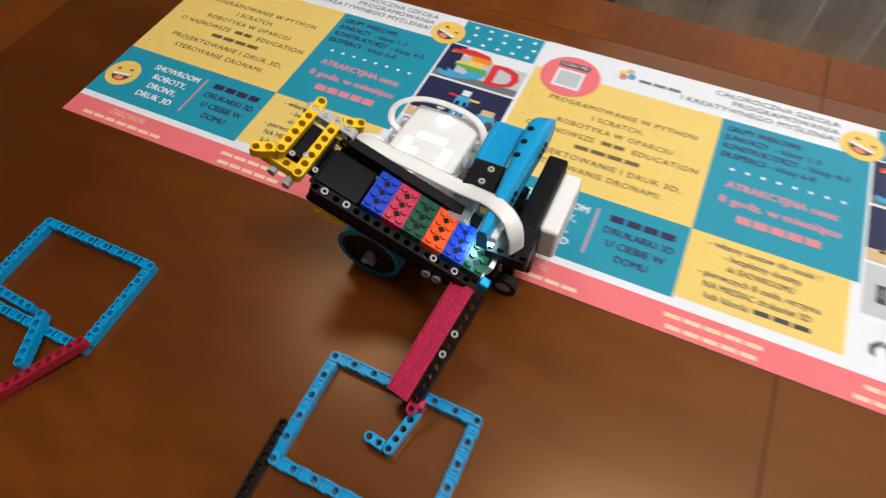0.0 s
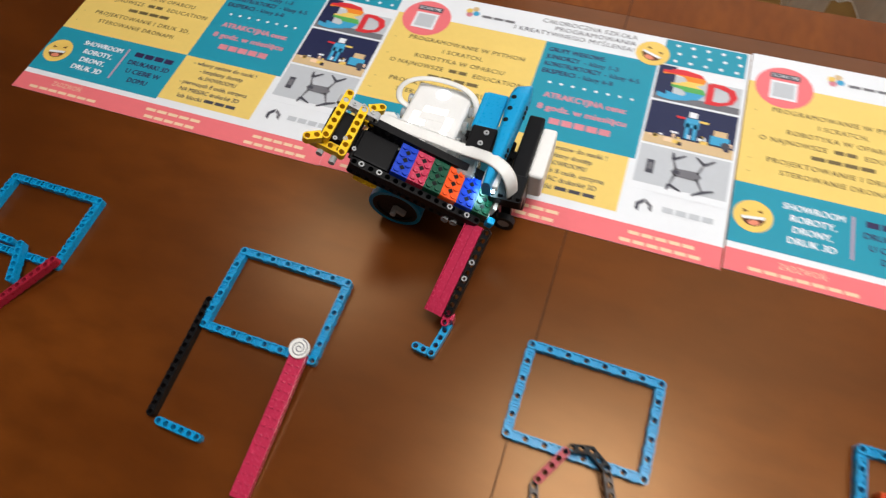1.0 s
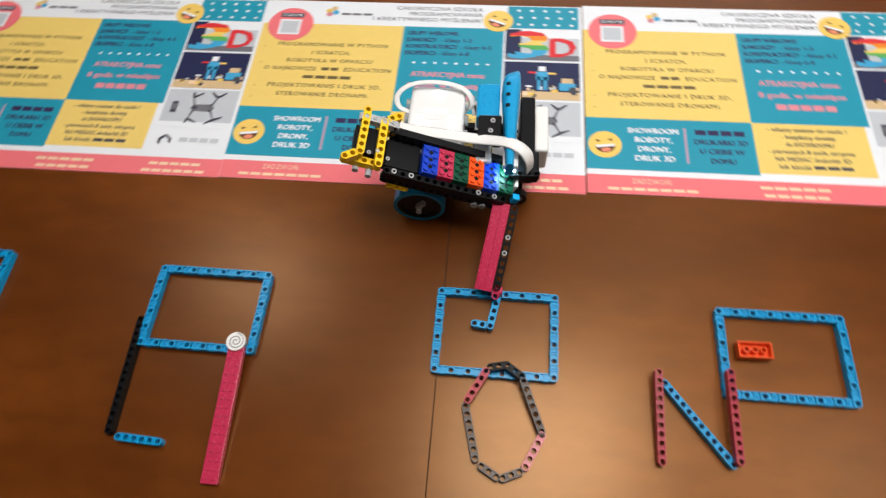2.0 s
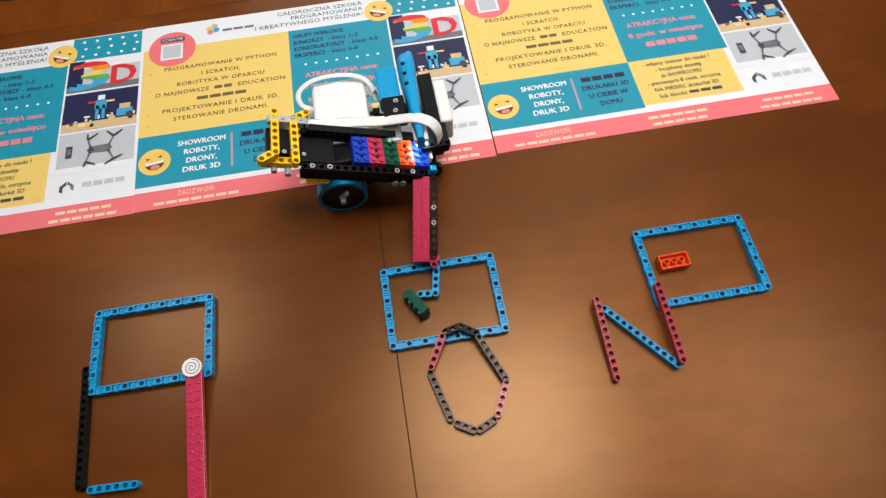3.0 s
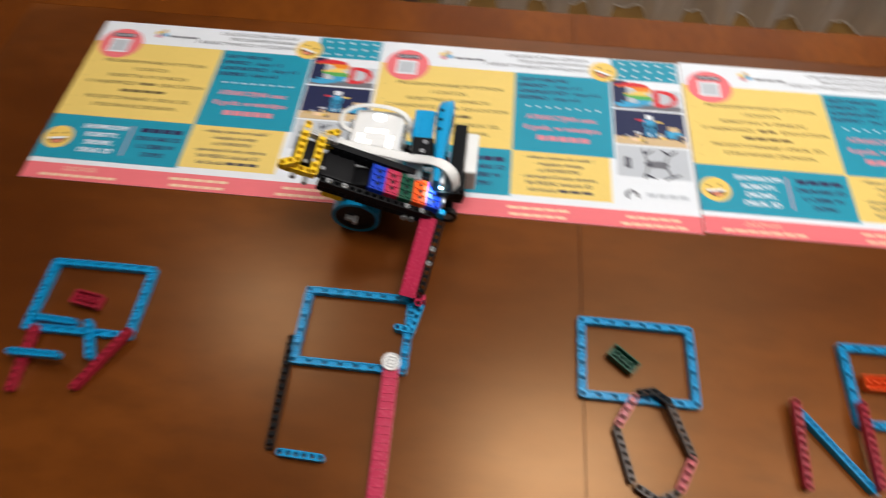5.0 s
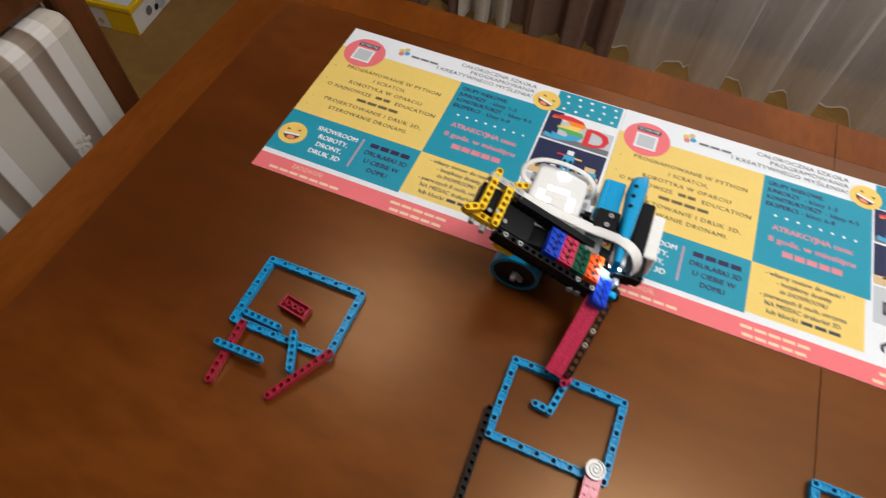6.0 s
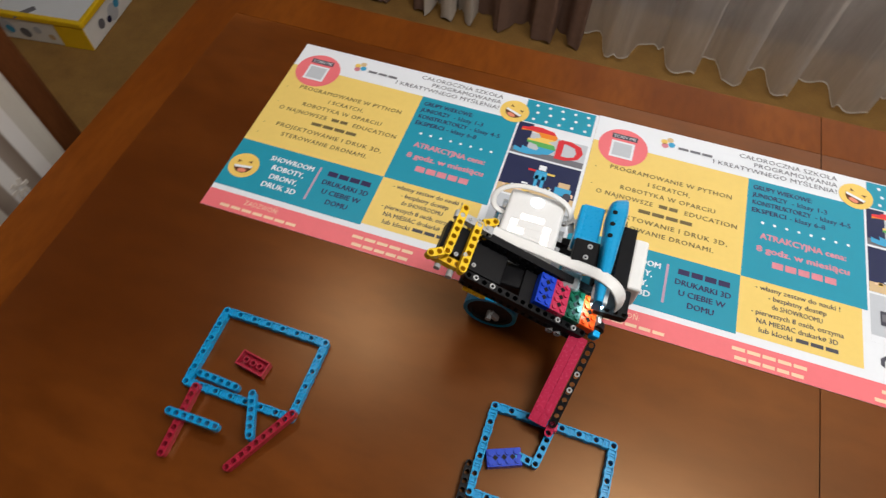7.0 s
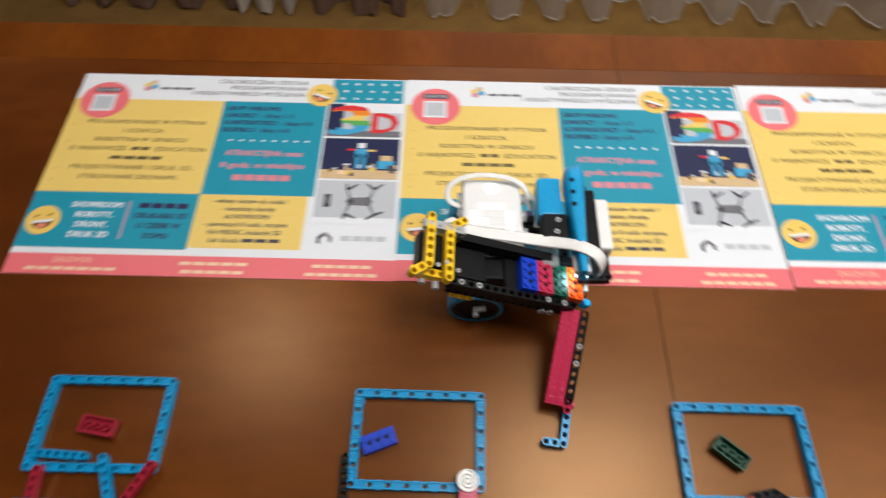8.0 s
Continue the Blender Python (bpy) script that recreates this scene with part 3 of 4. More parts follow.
    part("picture_panel", rect(px0, 0.135, px1, 0.1965, a), INK["navy"], p)
    part("picture_panel", rect(px0, 0.135, px1, 0.148, b), INK["sand"], p)
    rnd = random.Random(5)
    for _ in range(16):
        x, y = rnd.uniform(px0 + 0.004, px1 - 0.006), rnd.uniform(0.137, 0.156)
        part("picture_mark", rect(x, y, x + rnd.uniform(0.003, 0.009), y + rnd.uniform(0.002, 0.006), c), INK[rnd.choice(("white", "sun", "cream", "navy", "sky", "white"))], p)
    for x, y, w, h, k in ((0.368, 0.15, 0.004, 0.022, "sky"), (0.376, 0.15, 0.004, 0.022, "sky"), (0.3665, 0.166, 0.015, 0.014, "sky"), (0.3695, 0.181, 0.009, 0.008, "white"), (0.357, 0.177, 0.01, 0.003, "red"), (0.381, 0.176, 0.01, 0.003, "sun"), (0.395, 0.15, 0.02, 0.012, "sky"), (0.398, 0.162, 0.014, 0.008, "sand")):
        part("picture_mark", rect(x, y, x + w, y + h, d), INK[k], p)
    part("picture_mark", disc(0.4115, 0.151, 0.005, d + 0.0001, 14), INK["dark"], p)
    part("picture_panel", rect(px0, 0.071, px1, 0.132, a), INK["grey"], p)
    part("picture_panel", rect(px0, 0.071, px1, 0.08, b - 0.0001), INK["white"], p)
    part("drone_picture", flat(((0.3655, 0.0975), (0.362, 0.1025), (0.3655, 0.1075), (0.389, 0.1085), (0.3935, 0.1025), (0.389, 0.0965)), c), INK["midgrey"], p)
    part("drone_picture", rect(0.3645, 0.1003, 0.371, 0.1047, d), INK["dark"], p)
    for ex, ey, tips in ((0.3625, 0.1185, ((0.3615, 0.1275), (0.3745, 0.1265))), (0.394, 0.1195, ((0.385, 0.128), (0.4045, 0.1275))),
                         (0.3625, 0.085, ((0.3605, 0.0775), (0.375, 0.079))), (0.396, 0.084, ((0.386, 0.0775), (0.407, 0.0885)))):
        cx, cy = (0.367 if ex < 0.38 else 0.3885), 0.1025 + (0.003 if ey > 0.1 else -0.003)
        for x, y, u, v, half, ink, z in ((cx, cy, ex, ey, 0.0017, "midgrey", c), (ex, ey, *tips[0], 0.0019, "dark", d), (ex, ey, *tips[1], 0.0019, "dark", d + 0.00006)):
            dx, dy = u - x, v - y
            k = half / math.hypot(dx, dy)
            part("drone_picture", flat(((x - dy * k, y + dx * k), (x + dy * k, y - dx * k), (u + dy * k * 0.5, v - dx * k * 0.5), (u - dy * k * 0.5, v + dx * k * 0.5)), z), INK[ink], p)
    part("drone_picture", rect(0.3365, 0.094, 0.3445, 0.112, c), INK["dark"], p)
    part("drone_picture", rect(0.338, 0.099, 0.343, 0.108, d), INK["midgrey"], p)
    part("logo_mark", flat(((0.3345, 0.0535), (0.3425, 0.0605), (0.3425, 0.055), (0.3385, 0.0515), (0.3385, 0.0435), (0.3345, 0.0465)), b), INK["dark"], p)
    part("logo_mark", flat(((0.3435, 0.0605), (0.3515, 0.0535), (0.3515, 0.0455), (0.3475, 0.049), (0.3475, 0.0525), (0.3435, 0.0555)), b), INK["midgrey"], p)
    bars(p, 0.3865, 0.049, (0.05,), 0.01, 0.0066, b, INK["grey"])
    p.scale = (sx, 1, 1)
    return p


poster(pose(0.0, 0.0, 0.0), 0.9995)
poster(pose(0.4245, 0.001, 0.0), 1.018)
poster(pose(0.8585, 0.004, 0.0, 0, 0, 0.1), 1.018)


# ---- building-set pieces on the table ----
def open_frame(m, grow):
    bm = bmesh.new()
    nx, ny = 15, 11
    for i in range(nx):
        for j in range(ny):
            if 0 < i < nx - 1 and 0 < j < ny - 1:
                continue
            at = Matrix.Translation(((i - 7) * U, (j - 5) * U, 0))
            corner = i in (0, nx - 1) and j in (0, ny - 1)
            runs_y = i in (0, nx - 1)
            turn = Matrix.Rotation(math.pi / 2, 4, "Z") if runs_y and not corner else Matrix()
            k = j if runs_y else i
            if corner:
                # rounded outer corner
                rot = {(0, 0): 180, (nx - 1, 0): -90, (nx - 1, ny - 1): 0, (0, ny - 1): 90}[(i, j)]
                add_corner(bm, at @ Matrix.Rotation(radians(rot), 4, "Z"))
            elif k % 2 == 0:
                add_cell(bm, at @ turn)
                for s in (-1, 1):
                    add_ridge(bm, at @ turn @ Matrix.Translation((s * U / 2, 0, 0)), 0.0078)
            else:
                add_box(bm, (U, 0.0056, 0.0044), (0, 0, 0), 0, at @ turn)
                for s in (-1, 1):
                    add_box(bm, (U, 0.0011, 0.0078), (0, s * 0.0032, 0), 0, at @ turn)
                    add_ring(bm, 0.0023, 0.0034, 0, 0.0006, at @ turn @ Matrix.Translation((0, s * 0.0036, 0)) @ Matrix.Rotation(s * -math.pi / 2, 4, "X"), 12)
                for s in (-1, 1):
                    add_box(bm, (0.0009, 0.0053, 0.0070), (s * 0.0011, 0, 0), 0, at @ turn)
    bmesh.ops.scale(bm, vec=(grow, grow, 1), verts=bm.verts)
    ob = finish("frame_brick", bm, AZURE, m=m)
    return tagged(ob, "open rectangular azure plastic building frame lying on the table", "building frame", "frames on the table")


def add_corner(bm, m):
    sides = 16
    h, z = 0.0037, 0.0039
    outer, inner = [], []
    for i in range(sides):
        a = 2 * math.pi * (i + 0.5) / sides
        c, s = math.cos(a), math.sin(a)
        if c > 0 and s > 0:
            p = (c * h, s * h)
        else:
            k = min((U / 2 if c < 0 else h) / abs(c), (U / 2 if s < 0 else h) / abs(s))
            p = (c * k, s * k)
        outer.append(p)
        inner.append((c * 0.0025, s * 0.0025))
    rings = [[bm.verts.new(m @ Vector((x, y, zz))) for x, y in pts] for pts, zz in ((inner, -z), (outer, -z), (outer, z), (inner, z))]
    for a, b in zip(rings, rings[1:] + rings[:1]):
        for i in range(sides):
            j = (i + 1) % sides
            bm.faces.new((a[i], a[j], b[j], b[i]))


FRAME_Z = 0.0041
for x, y, turn, grow in ((0.1600, -0.1578, 0, 1.0), (0.4572, -0.1660, -0.6, 1.028), (0.762, -0.1725, -0.4, 1.032), (1.0428, -0.1763, -0.3, 1.03)):
    open_frame(pose(x, y, FRAME_Z, 0, 0, turn), grow)


def beam(a, b, count, mat, label, z_a=0.0041, z_b=0.0041, holes=True):
    m, length = along(a, b, z_a, z_b)
    ob = finish("beam_brick", beam_mesh(count, holes=holes, rims=holes), mat, m=m)
    return tagged(ob, label, "building beam")


# letter made of beams under the first frame
LOW, TOP = 0.0041, 0.0122
beam((0.1190, -0.1985), (0.1180, -0.2685), 9, RED, "short dark red plastic beam leaning on a blue frame", 0.0126, 0.0045)
beam((0.1100, -0.1865), (0.1545, -0.1885), 6, AZURE, "azure plastic beam with holes beside the frame's edge", LOW, LOW)
beam((0.109, -0.231), (0.1585, -0.2305), 7, AZURE, "azure plastic beam laid across a red one", 0.0166, 0.0166)
beam((0.1728, -0.1870), (0.1930, -0.2315), 6, AZURE, "azure plastic beam leaning over frame and red beam", 0.0126, 0.0150)
beam((0.2210, -0.1925), (0.1800, -0.2610), 10, RED, "long dark red plastic beam leaning on a blue frame", 0.0126, 0.0045)
# letter under the second frame
beam((0.3915, -0.1825), (0.3950, -0.298), 15, BLACK, "long black plastic beam with holes lying beside a blue frame")
beam((0.4045, -0.3015), (0.449, -0.3035), 6, AZURE, "short azure plastic beam beside a black one")


def long_plate():
    m, _ = along((0.5035, -0.2075), (0.5050, -0.3355), 0.0125, 0.0040)
    bm = box((0.130, 0.0162, 0.0066), (0, 0, 0), 0.0004)
    for i in range(16):
        for s in (-1, 1):
            add_box(bm, (0.0017, 0.0040, 0.0016), ((i - 7.5) * U, s * 0.0038, 0.0036), 0.0003)
    ob = finish("plate_brick", bm, MAGENTA, m=m)
    return tagged(ob, "long narrow raspberry red plate lying half on a blue frame", "building plate")


long_plate()


def round_tile(x, y, z):
    t = empty("round_tile", pose(x, y, z, 0, 4, 0))
    tagged(t, "round white tile with a printed grey spiral", "tile")
    bm = bmesh.new()
    add_cyl(bm, 0.0095, 0.0032, sides=28)
    part("disc", bm, WHITE, t)
    bm = bmesh.new()
    left, right = [], []
    for i in range(60):
        a = i * 0.24
        r = 0.0008 + 0.00052 * a
        for rr, lst in ((r - 0.0005, left), (r + 0.0005, right)):
            lst.append(bm.verts.new((rr * math.cos(a), rr * math.sin(a), 0.0018)))
    for i in range(59):
        bm.faces.new((left[i], left[i + 1], right[i + 1], right[i]))
    part("spiral", bm, INK["midgrey"], t, "grey printed spiral")
    return t


round_tile(0.503, -0.2035, 0.0178)

# ring of beams under the third frame
ring_label = "short dusty red beam in a ring of dark beams"
beam((0.7555, -0.2125), (0.7375, -0.2435), 5, CORAL, ring_label, 0.0124, 0.0060)
beam((0.7365, -0.2475), (0.7485, -0.2950), 7, BROWNGREY, "dark brown-grey beam in a ring of beams")
beam((0.7945, -0.2990), (0.8095, -0.2695), 5, CORAL, ring_label)
beam((0.8085, -0.2660), (0.7905, -0.2215), 7, BROWNGREY, "dark brown-grey beam in a ring of beams", 0.0060, 0.0110)
beam((0.7525, -0.3000), (0.7705, -0.3105), 3, BROWNGREY, "dark link closing a ring of beams")
beam((0.7735, -0.3105), (0.7905, -0.3030), 3, BROWNGREY, "dark link closing a ring of beams")
beam((0.7590, -0.2105), (0.7735, -0.2075), 3, BLACK, "black link lying over a blue frame", 0.0126, 0.0130)
beam((0.7745, -0.2080), (0.7890, -0.2175), 3, BLACK, "black link lying over a blue frame", 0.0128, 0.0118)
# letter under the fourth frame
beam((0.9182, -0.2030), (0.9175, -0.2850), 11, RED, "dark red plastic beam leaning on a blue one", 0.0122, 0.0045)
beam((0.9250, -0.2115), (0.9810, -0.2830), 12, AZURE, "slanting azure plastic beam between two red ones")
beam((0.9850, -0.1980), (0.9838, -0.2820), 11, RED, "dark red plastic beam resting on a blue frame", 0.0128, 0.0122)


# ---- small loose bricks ----
def brick_mesh(upside):
    """A two-by-four brick: studs on one side, an open underside with three tubes on the other. Its base is at z = 0."""
    L, Wd, Hh, t = 0.0322, 0.0161, 0.0097, 0.0014
    bm = bmesh.new()
    add_box(bm, (L, Wd, t), (0, 0, Hh - t / 2), 0.0003)
    for s in (-1, 1):
        add_box(bm, (L, t, Hh - t), (0, s * (Wd - t) / 2, (Hh - t) / 2), 0.0002)
        add_box(bm, (t, Wd - 2 * t, Hh - t), (s * (L - t) / 2, 0, (Hh - t) / 2))
    for i in range(3):
        add_ring(bm, 0.0024, 0.0033, 0.0006, Hh - t, Matrix.Translation(((i - 1) * U, 0, 0)), 16)
    for i in range(4):
        for s in (-1, 1):
            add_cyl(bm, 0.0026, 0.0018, Matrix.Translation(((i - 1.5) * U, s * U / 2, Hh + 0.0009)), 16)
    if upside:
        bmesh.ops.transform(bm, matrix=Matrix.Translation((0, 0, Hh + 0.0018)) @ Matrix.Rotation(math.pi, 4, "X"), verts=bm.verts)
    return bm


def loose_brick(mat, label, m, upside=True):
    bm = brick_mesh(upside)
    body = set(bm.faces)
    if not upside:
        # black diamonds painted in for the shade between each four studs
        for i in (-1, 0, 1):
            add_box(bm, (0.0038, 0.0038, 0.0008), (0, 0, 0), 0, Matrix.Translation((i * U, 0, 0.0097)) @ Matrix.Rotation(math.pi / 4, 4, "Z"))
        for f in set(bm.faces) - body:
            f.material_index = 1
    ob = finish("toy_brick", bm, mat, m=m)
    ob.data.materials.append(BLACK)
    return tagged(ob, label, "toy brick", "coloured bricks")


loose_brick(ORANGE, "orange toy brick lying upside down inside a blue frame", pose(1.0135, -0.1735, 0.0, 0, 0, 1))
red_brick = loose_brick(RED, "dark red toy brick lying upside down on the table", pose(0.158, -0.1615, 0.0, 0, 0, -9))
COLOURS = (("blue", BLUE), ("raspberry red", MAGENTA), ("green", GREEN), ("orange", ORANGE), ("blue", BLUE), ("green", GREEN))
row_bricks = [loose_brick(mt, n + " toy brick standing in the robot's sloping feeder", Matrix(), False) for n, mt in COLOURS]

# ---- the robot ----
robot = empty("toy_robot")
tagged(robot, "wheeled toy robot of black, azure and yellow building pieces", "robot")
SLOPE = math.degrees(math.atan(0.4))
RAMP = pose(0, -0.0035, 0.101, 0, SLOPE, 0)
COS = math.cos(radians(SLOPE))


def on_ramp(x, y, n):
    """A place on the feeder: x and y as on the table, n up from its floor."""
    return RAMP @ Matrix.Translation((x / COS, y + 0.0035, n))


# feeder
part("feeder_floor", box((0.036, 0.032, 0.003), (-0.014 / COS, 0, -0.0015), 0.0005, RAMP), BLACK, robot)
part("feeder_floor", box((0.080, 0.032, 0.003), (0.061 / COS, 0, -0.0015), 0.0005, RAMP), BLACK, robot)
part("feeder_block", box((0.034, 0.0300, 0.0040), (-0.012 / COS, 0, 0.0022), 0.001, RAMP), BLACK, robot)
part("feeder_beam", beam_mesh(16, Matrix.Translation((0.032 / COS, -0.0195, -0.001))), BLACK, robot, m=RAMP)
part("feeder_beam", beam_mesh(16, Matrix.Translation((0.032 / COS, -0.0195, -0.0095)) @ Matrix.Rotation(math.pi / 2, 4, "X")), BLACK, robot, m=RAMP)
part("feeder_beam", beam_mesh(16, Matrix.Translation((0.032 / COS, 0.0205, 0.010)) @ Matrix.Rotation(math.pi / 2, 4, "X")), BLACK, robot, m=RAMP)
part("feeder_beam", beam_mesh(15, Matrix.Translation((0.030 / COS, 0.0205, 0.0018)) @ Matrix.Rotation(math.pi / 2, 4, "X")), BLACK, robot, m=RAMP)
for x in (-0.018, -0.002, 0.063, 0.079):
    bm = bmesh.new()
    add_ring(bm, 0.0014, 0.0027, 0.0, 0.0012, sides=14)
    part("pin", bm, GREY, robot, "light grey connector pin", m=on_ramp(x, -0.023, 0.0030))
# bent yellow beams of the pusher


def bent_beam(a, c, e, n, mat):
    bm = bmesh.new()
    for p, q, cnt in ((a, c, 7), (c, e, 3)):
        pc = RAMP.inverted() @ Vector((q[0], q[1], 0.1225 - 0.4 * q[0]))
        pa = RAMP.inverted() @ Vector((p[0], p[1], 0.1225 - 0.4 * p[0]))
        d = (pc - pa).normalized()
        for i in range(cnt):
            if p is c and i == 0:
                continue
            m = Matrix.Translation((*(pa + d * (i * U)).xy, n)) @ Matrix.Rotation(math.atan2(d.y, d.x), 4, "Z")
            add_cell(bm, m, left=i == 0, right=i == cnt - 1 or (p is a and i == cnt - 1))
    bmesh.ops.remove_doubles(bm, verts=bm.verts, dist=0.00002)
    return part("bent_beam", bm, mat, robot, "bent yellow beam with holes", m=RAMP)


bent_beam((-0.0435, 0.0275), (-0.0448, -0.0205), (-0.0585, -0.0315), 0.0165, YELLOW)
bent_beam((-0.0278, -0.0300), (-0.0272, 0.0200), (-0.0145, 0.0300), 0.0165, YELLOW)
part("pusher_block", box((0.030, 0.030, 0.014), (-0.044 / COS, 0.004, 0.0025), 0.001, RAMP), BLACK, robot)
part("pusher_base", beam_mesh(4, Matrix.Translation((-0.050 / COS, -0.0200, 0.0065))), YELLOW, robot, "short yellow beam", m=RAMP)
part("pusher_base", beam_mesh(3, Matrix.Translation((-0.030 / COS, 0.0215, 0.0075))), YELLOW, robot, "short yellow beam", m=RAMP)
part("pusher_base", beam_mesh(5, Matrix.Translation((-0.039 / COS, 0.0230, 0.0160)) @ Matrix.Rotation(math.pi / 2, 4, "X")), GREY, robot, "light grey beam", m=RAMP)
part("pusher_base", beam_mesh(3, Matrix.Translation((-0.010 / COS, -0.0195, -0.0175)) @ Matrix.Rotation(math.pi / 2, 4, "X")), YELLOW, robot, "short yellow beam", m=RAMP)
for x, y in ((-0.0435, 0.0195), (-0.0448, -0.0205), (-0.0278, -0.0220), (-0.0272, 0.0200), (-0.036, 0.022), (-0.0375, -0.0165)):
    bm = bmesh.new()
    add_ring(bm, 0.0008, 0.0020, 0.0, 0.0010, sides=12)
    part("pin", bm, GREY, robot, "light grey connector pin", m=on_ramp(x, y, 0.0198))
for x, y in ((-0.052, -0.024), (-0.040, -0.027)):
    bm = bmesh.new()
    add_cyl(bm, 0.003, 0.014, sides=14)
    part("pin", bm, GREY, robot, "light grey connector pin", m=on_ramp(x, y, 0.001) @ Matrix.Rotation(math.pi / 2, 4, "X"))

# chute and its guide beam
C_TOP, C_END = Vector((0.0890, -0.0250, 0.0635)), Vector((0.0735, -0.1045, 0.0235))
cm, c_len = along(C_TOP.xy, C_END.xy, C_TOP.z, C_END.z)
for s in (-1, 1):
    part("chute_tile", box((c_len, 0.00812, 0.0078), (0, s * 0.0041, -0.0039), 0.00025), MAGENTA, robot, "smooth raspberry red chute", m=cm)
    bm = bmesh.new()
    for i in range(2):
        add_box(bm, (0.005, 0.0048, 0.0006), (c_len / 2 - 0.005 - i * 0.0085, s * 0.0041, 0.0002), 0.0002)
    part("chute_stop", bm, MAGENTA, robot, m=cm)
part("chute_lip", box((c_len, 0.0012, 0.0090), (0, -0.0088, -0.0030), 0.0003), MAGENTA, robot, m=cm)
part("guide_beam", beam_mesh(11, Matrix.Translation((-0.002, 0.0128, -0.0035))), BLACK, robot, m=cm)
for i in (2, 4):
    bm = bmesh.new()
    add_ring(bm, 0.0013, 0.0026, 0.0, 0.0012, sides=14)
    part("pin", bm, GREY, robot, "light grey connector pin", m=cm @ Matrix.Translation((-0.002 + (i - 3.3) * U, 0.0128, 0.0004)))
part("guide_link", beam_mesh(2, Matrix.Translation((c_len / 2 - 0.001, 0.0128, -0.0065))), MAGENTA, robot, m=cm)
# flat angle beam that sweeps over the table
bm = bmesh.new()
lt, lc, le = Vector((0.0885, -0.1045)), Vector((0.0820, -0.1370)), Vector((0.0660, -0.1350))
for p, q, cnt in ((lt, lc, 5), (lc, le, 3)):
    d = (q - p).normalized()
    for i in range(cnt):
        if p is lc and i == 0:
            continue
        m = Matrix.Translation((*(p + d * i * (q - p).length / (cnt - 1)), 0.0062)) @ Matrix.Rotation(math.atan2(d.y, d.x), 4, "Z")
        add_cell(bm, m, left=i == 0, right=i == cnt - 1)
        if i < cnt - 1:
            add_ridge(bm, m @ Matrix.Translation((U / 2, 0, 0)), 0.0078)
bmesh.ops.remove_doubles(bm, verts=bm.verts, dist=0.0003)
part("sweeper_beam", bm, AZURE, robot, "azure angle beam reaching down to the table")
part("sweeper_link", box((0.0075, 0.0075, 0.014), (0.0893, -0.1015, 0.0135), 0.001), MAGENTA, robot)

# light sensor at the feeder's end
part("sensor_body", box((0.015, 0.018, 0.008), (0.0945, 0.006, 0.0945), 0.0015), WHITE, robot)
part("sensor_window", box((0.011, 0.014, 0.0012), (0.0945, 0.003, 0.0897), 0.0003), SENSOR_LIGHT, robot, "bright cyan-white glowing sensor window")
part("end_wall", box((0.0035, 0.024, 0.012), (0.0985 / COS, 0.006, 0.005), 0.0005, RAMP), WHITE, robot)
# white plate added on the black floor so that the sensor's glow shows
part("end_plate", box((0.015, 0.024, 0.002), (0.0915 / COS, 0, -0.0008), 0.0003, RAMP), WHITE, robot, "added white plate that catches the sensor's light")
part("end_stop", box((0.0075, 0.007, 0.010), (0.0995 / COS, -0.0165, 0.004), 0.0014, RAMP), AZURE, robot, "small azure end stop")

# controller hub
hub = part("hub", box((0.060, 0.094, 0.030), (0, 0, -0.015), 0.004, segments=3), PALE, robot, "white controller block", m=pose(0.0145, 0.070, 0.0790, -6, 0, 0))
lit = {(1, 4), (2, 4), (3, 4), (4, 2), (4, 1), (4, 3), (0, 0), (1, 0), (2, 0), (0, 3), (0, 2), (1, 2)}
for i in range(5):
    for j in range(5):
        on = (i, j) in lit
        part("pixel", box((0.0072, 0.0076, 0.0008), ((i - 2) * 0.0086, (j - 2) * 0.0098 - 0.010, 0.0002 if on else -0.0002), 0.0003 if on else 0.0, segments=1), PIXEL_ON if on else PALE, hub)
bm = bmesh.new()
add_cyl(bm, 0.0068, 0.0016, Matrix.Translation((0, 0.033, 0.0004)), 28)
part("button", bm, material("button_light", (0.75, 0.88, 1.0), 0.4, glow=1.8), hub, "pale round glowing button")
for s in (-1, 1):
    for j in range(3):
        bm = bmesh.new()
        add_cyl(bm, 0.0058, 0.010, Matrix.Translation((s * 0.0295, (j - 1) * 0.022 + 0.004, -0.008)) @ Matrix.Rotation(math.pi / 2, 4, "Y"), 18)
        part("port", bm, CLEAR, hub, "translucent rounded port")
part("hub_tray", box((0.060, 0.090, 0.016), (0.0145, 0.068, 0.040), 0.002), GREY, robot)

# cables
part("cable", tube([(-0.020, 0.060, 0.080), (-0.030, 0.050, 0.090), (-0.024, 0.040, 0.099), (0.000, 0.036, 0.0985), (0.030, 0.034, 0.0965), (0.060, 0.030, 0.0955), (0.078, 0.024, 0.102), (0.092, 0.017, 0.110), (0.1060, 0.010, 0.109), (0.1135, 0.004, 0.100), (0.1145, 0.004, 0.082)], (0.0066, 0.0010)), WHITE, robot, "flat white ribbon cable", smooth=True)
part("cable", tube([(-0.016, 0.086, 0.066), (-0.030, 0.088, 0.072), (-0.031, 0.102, 0.080), (-0.010, 0.114, 0.084), (0.028, 0.114, 0.083), (0.050, 0.104, 0.080), (0.056, 0.084, 0.066)], (0.0032, 0.0010)), WHITE, robot, "flat white ribbon cable", smooth=True)
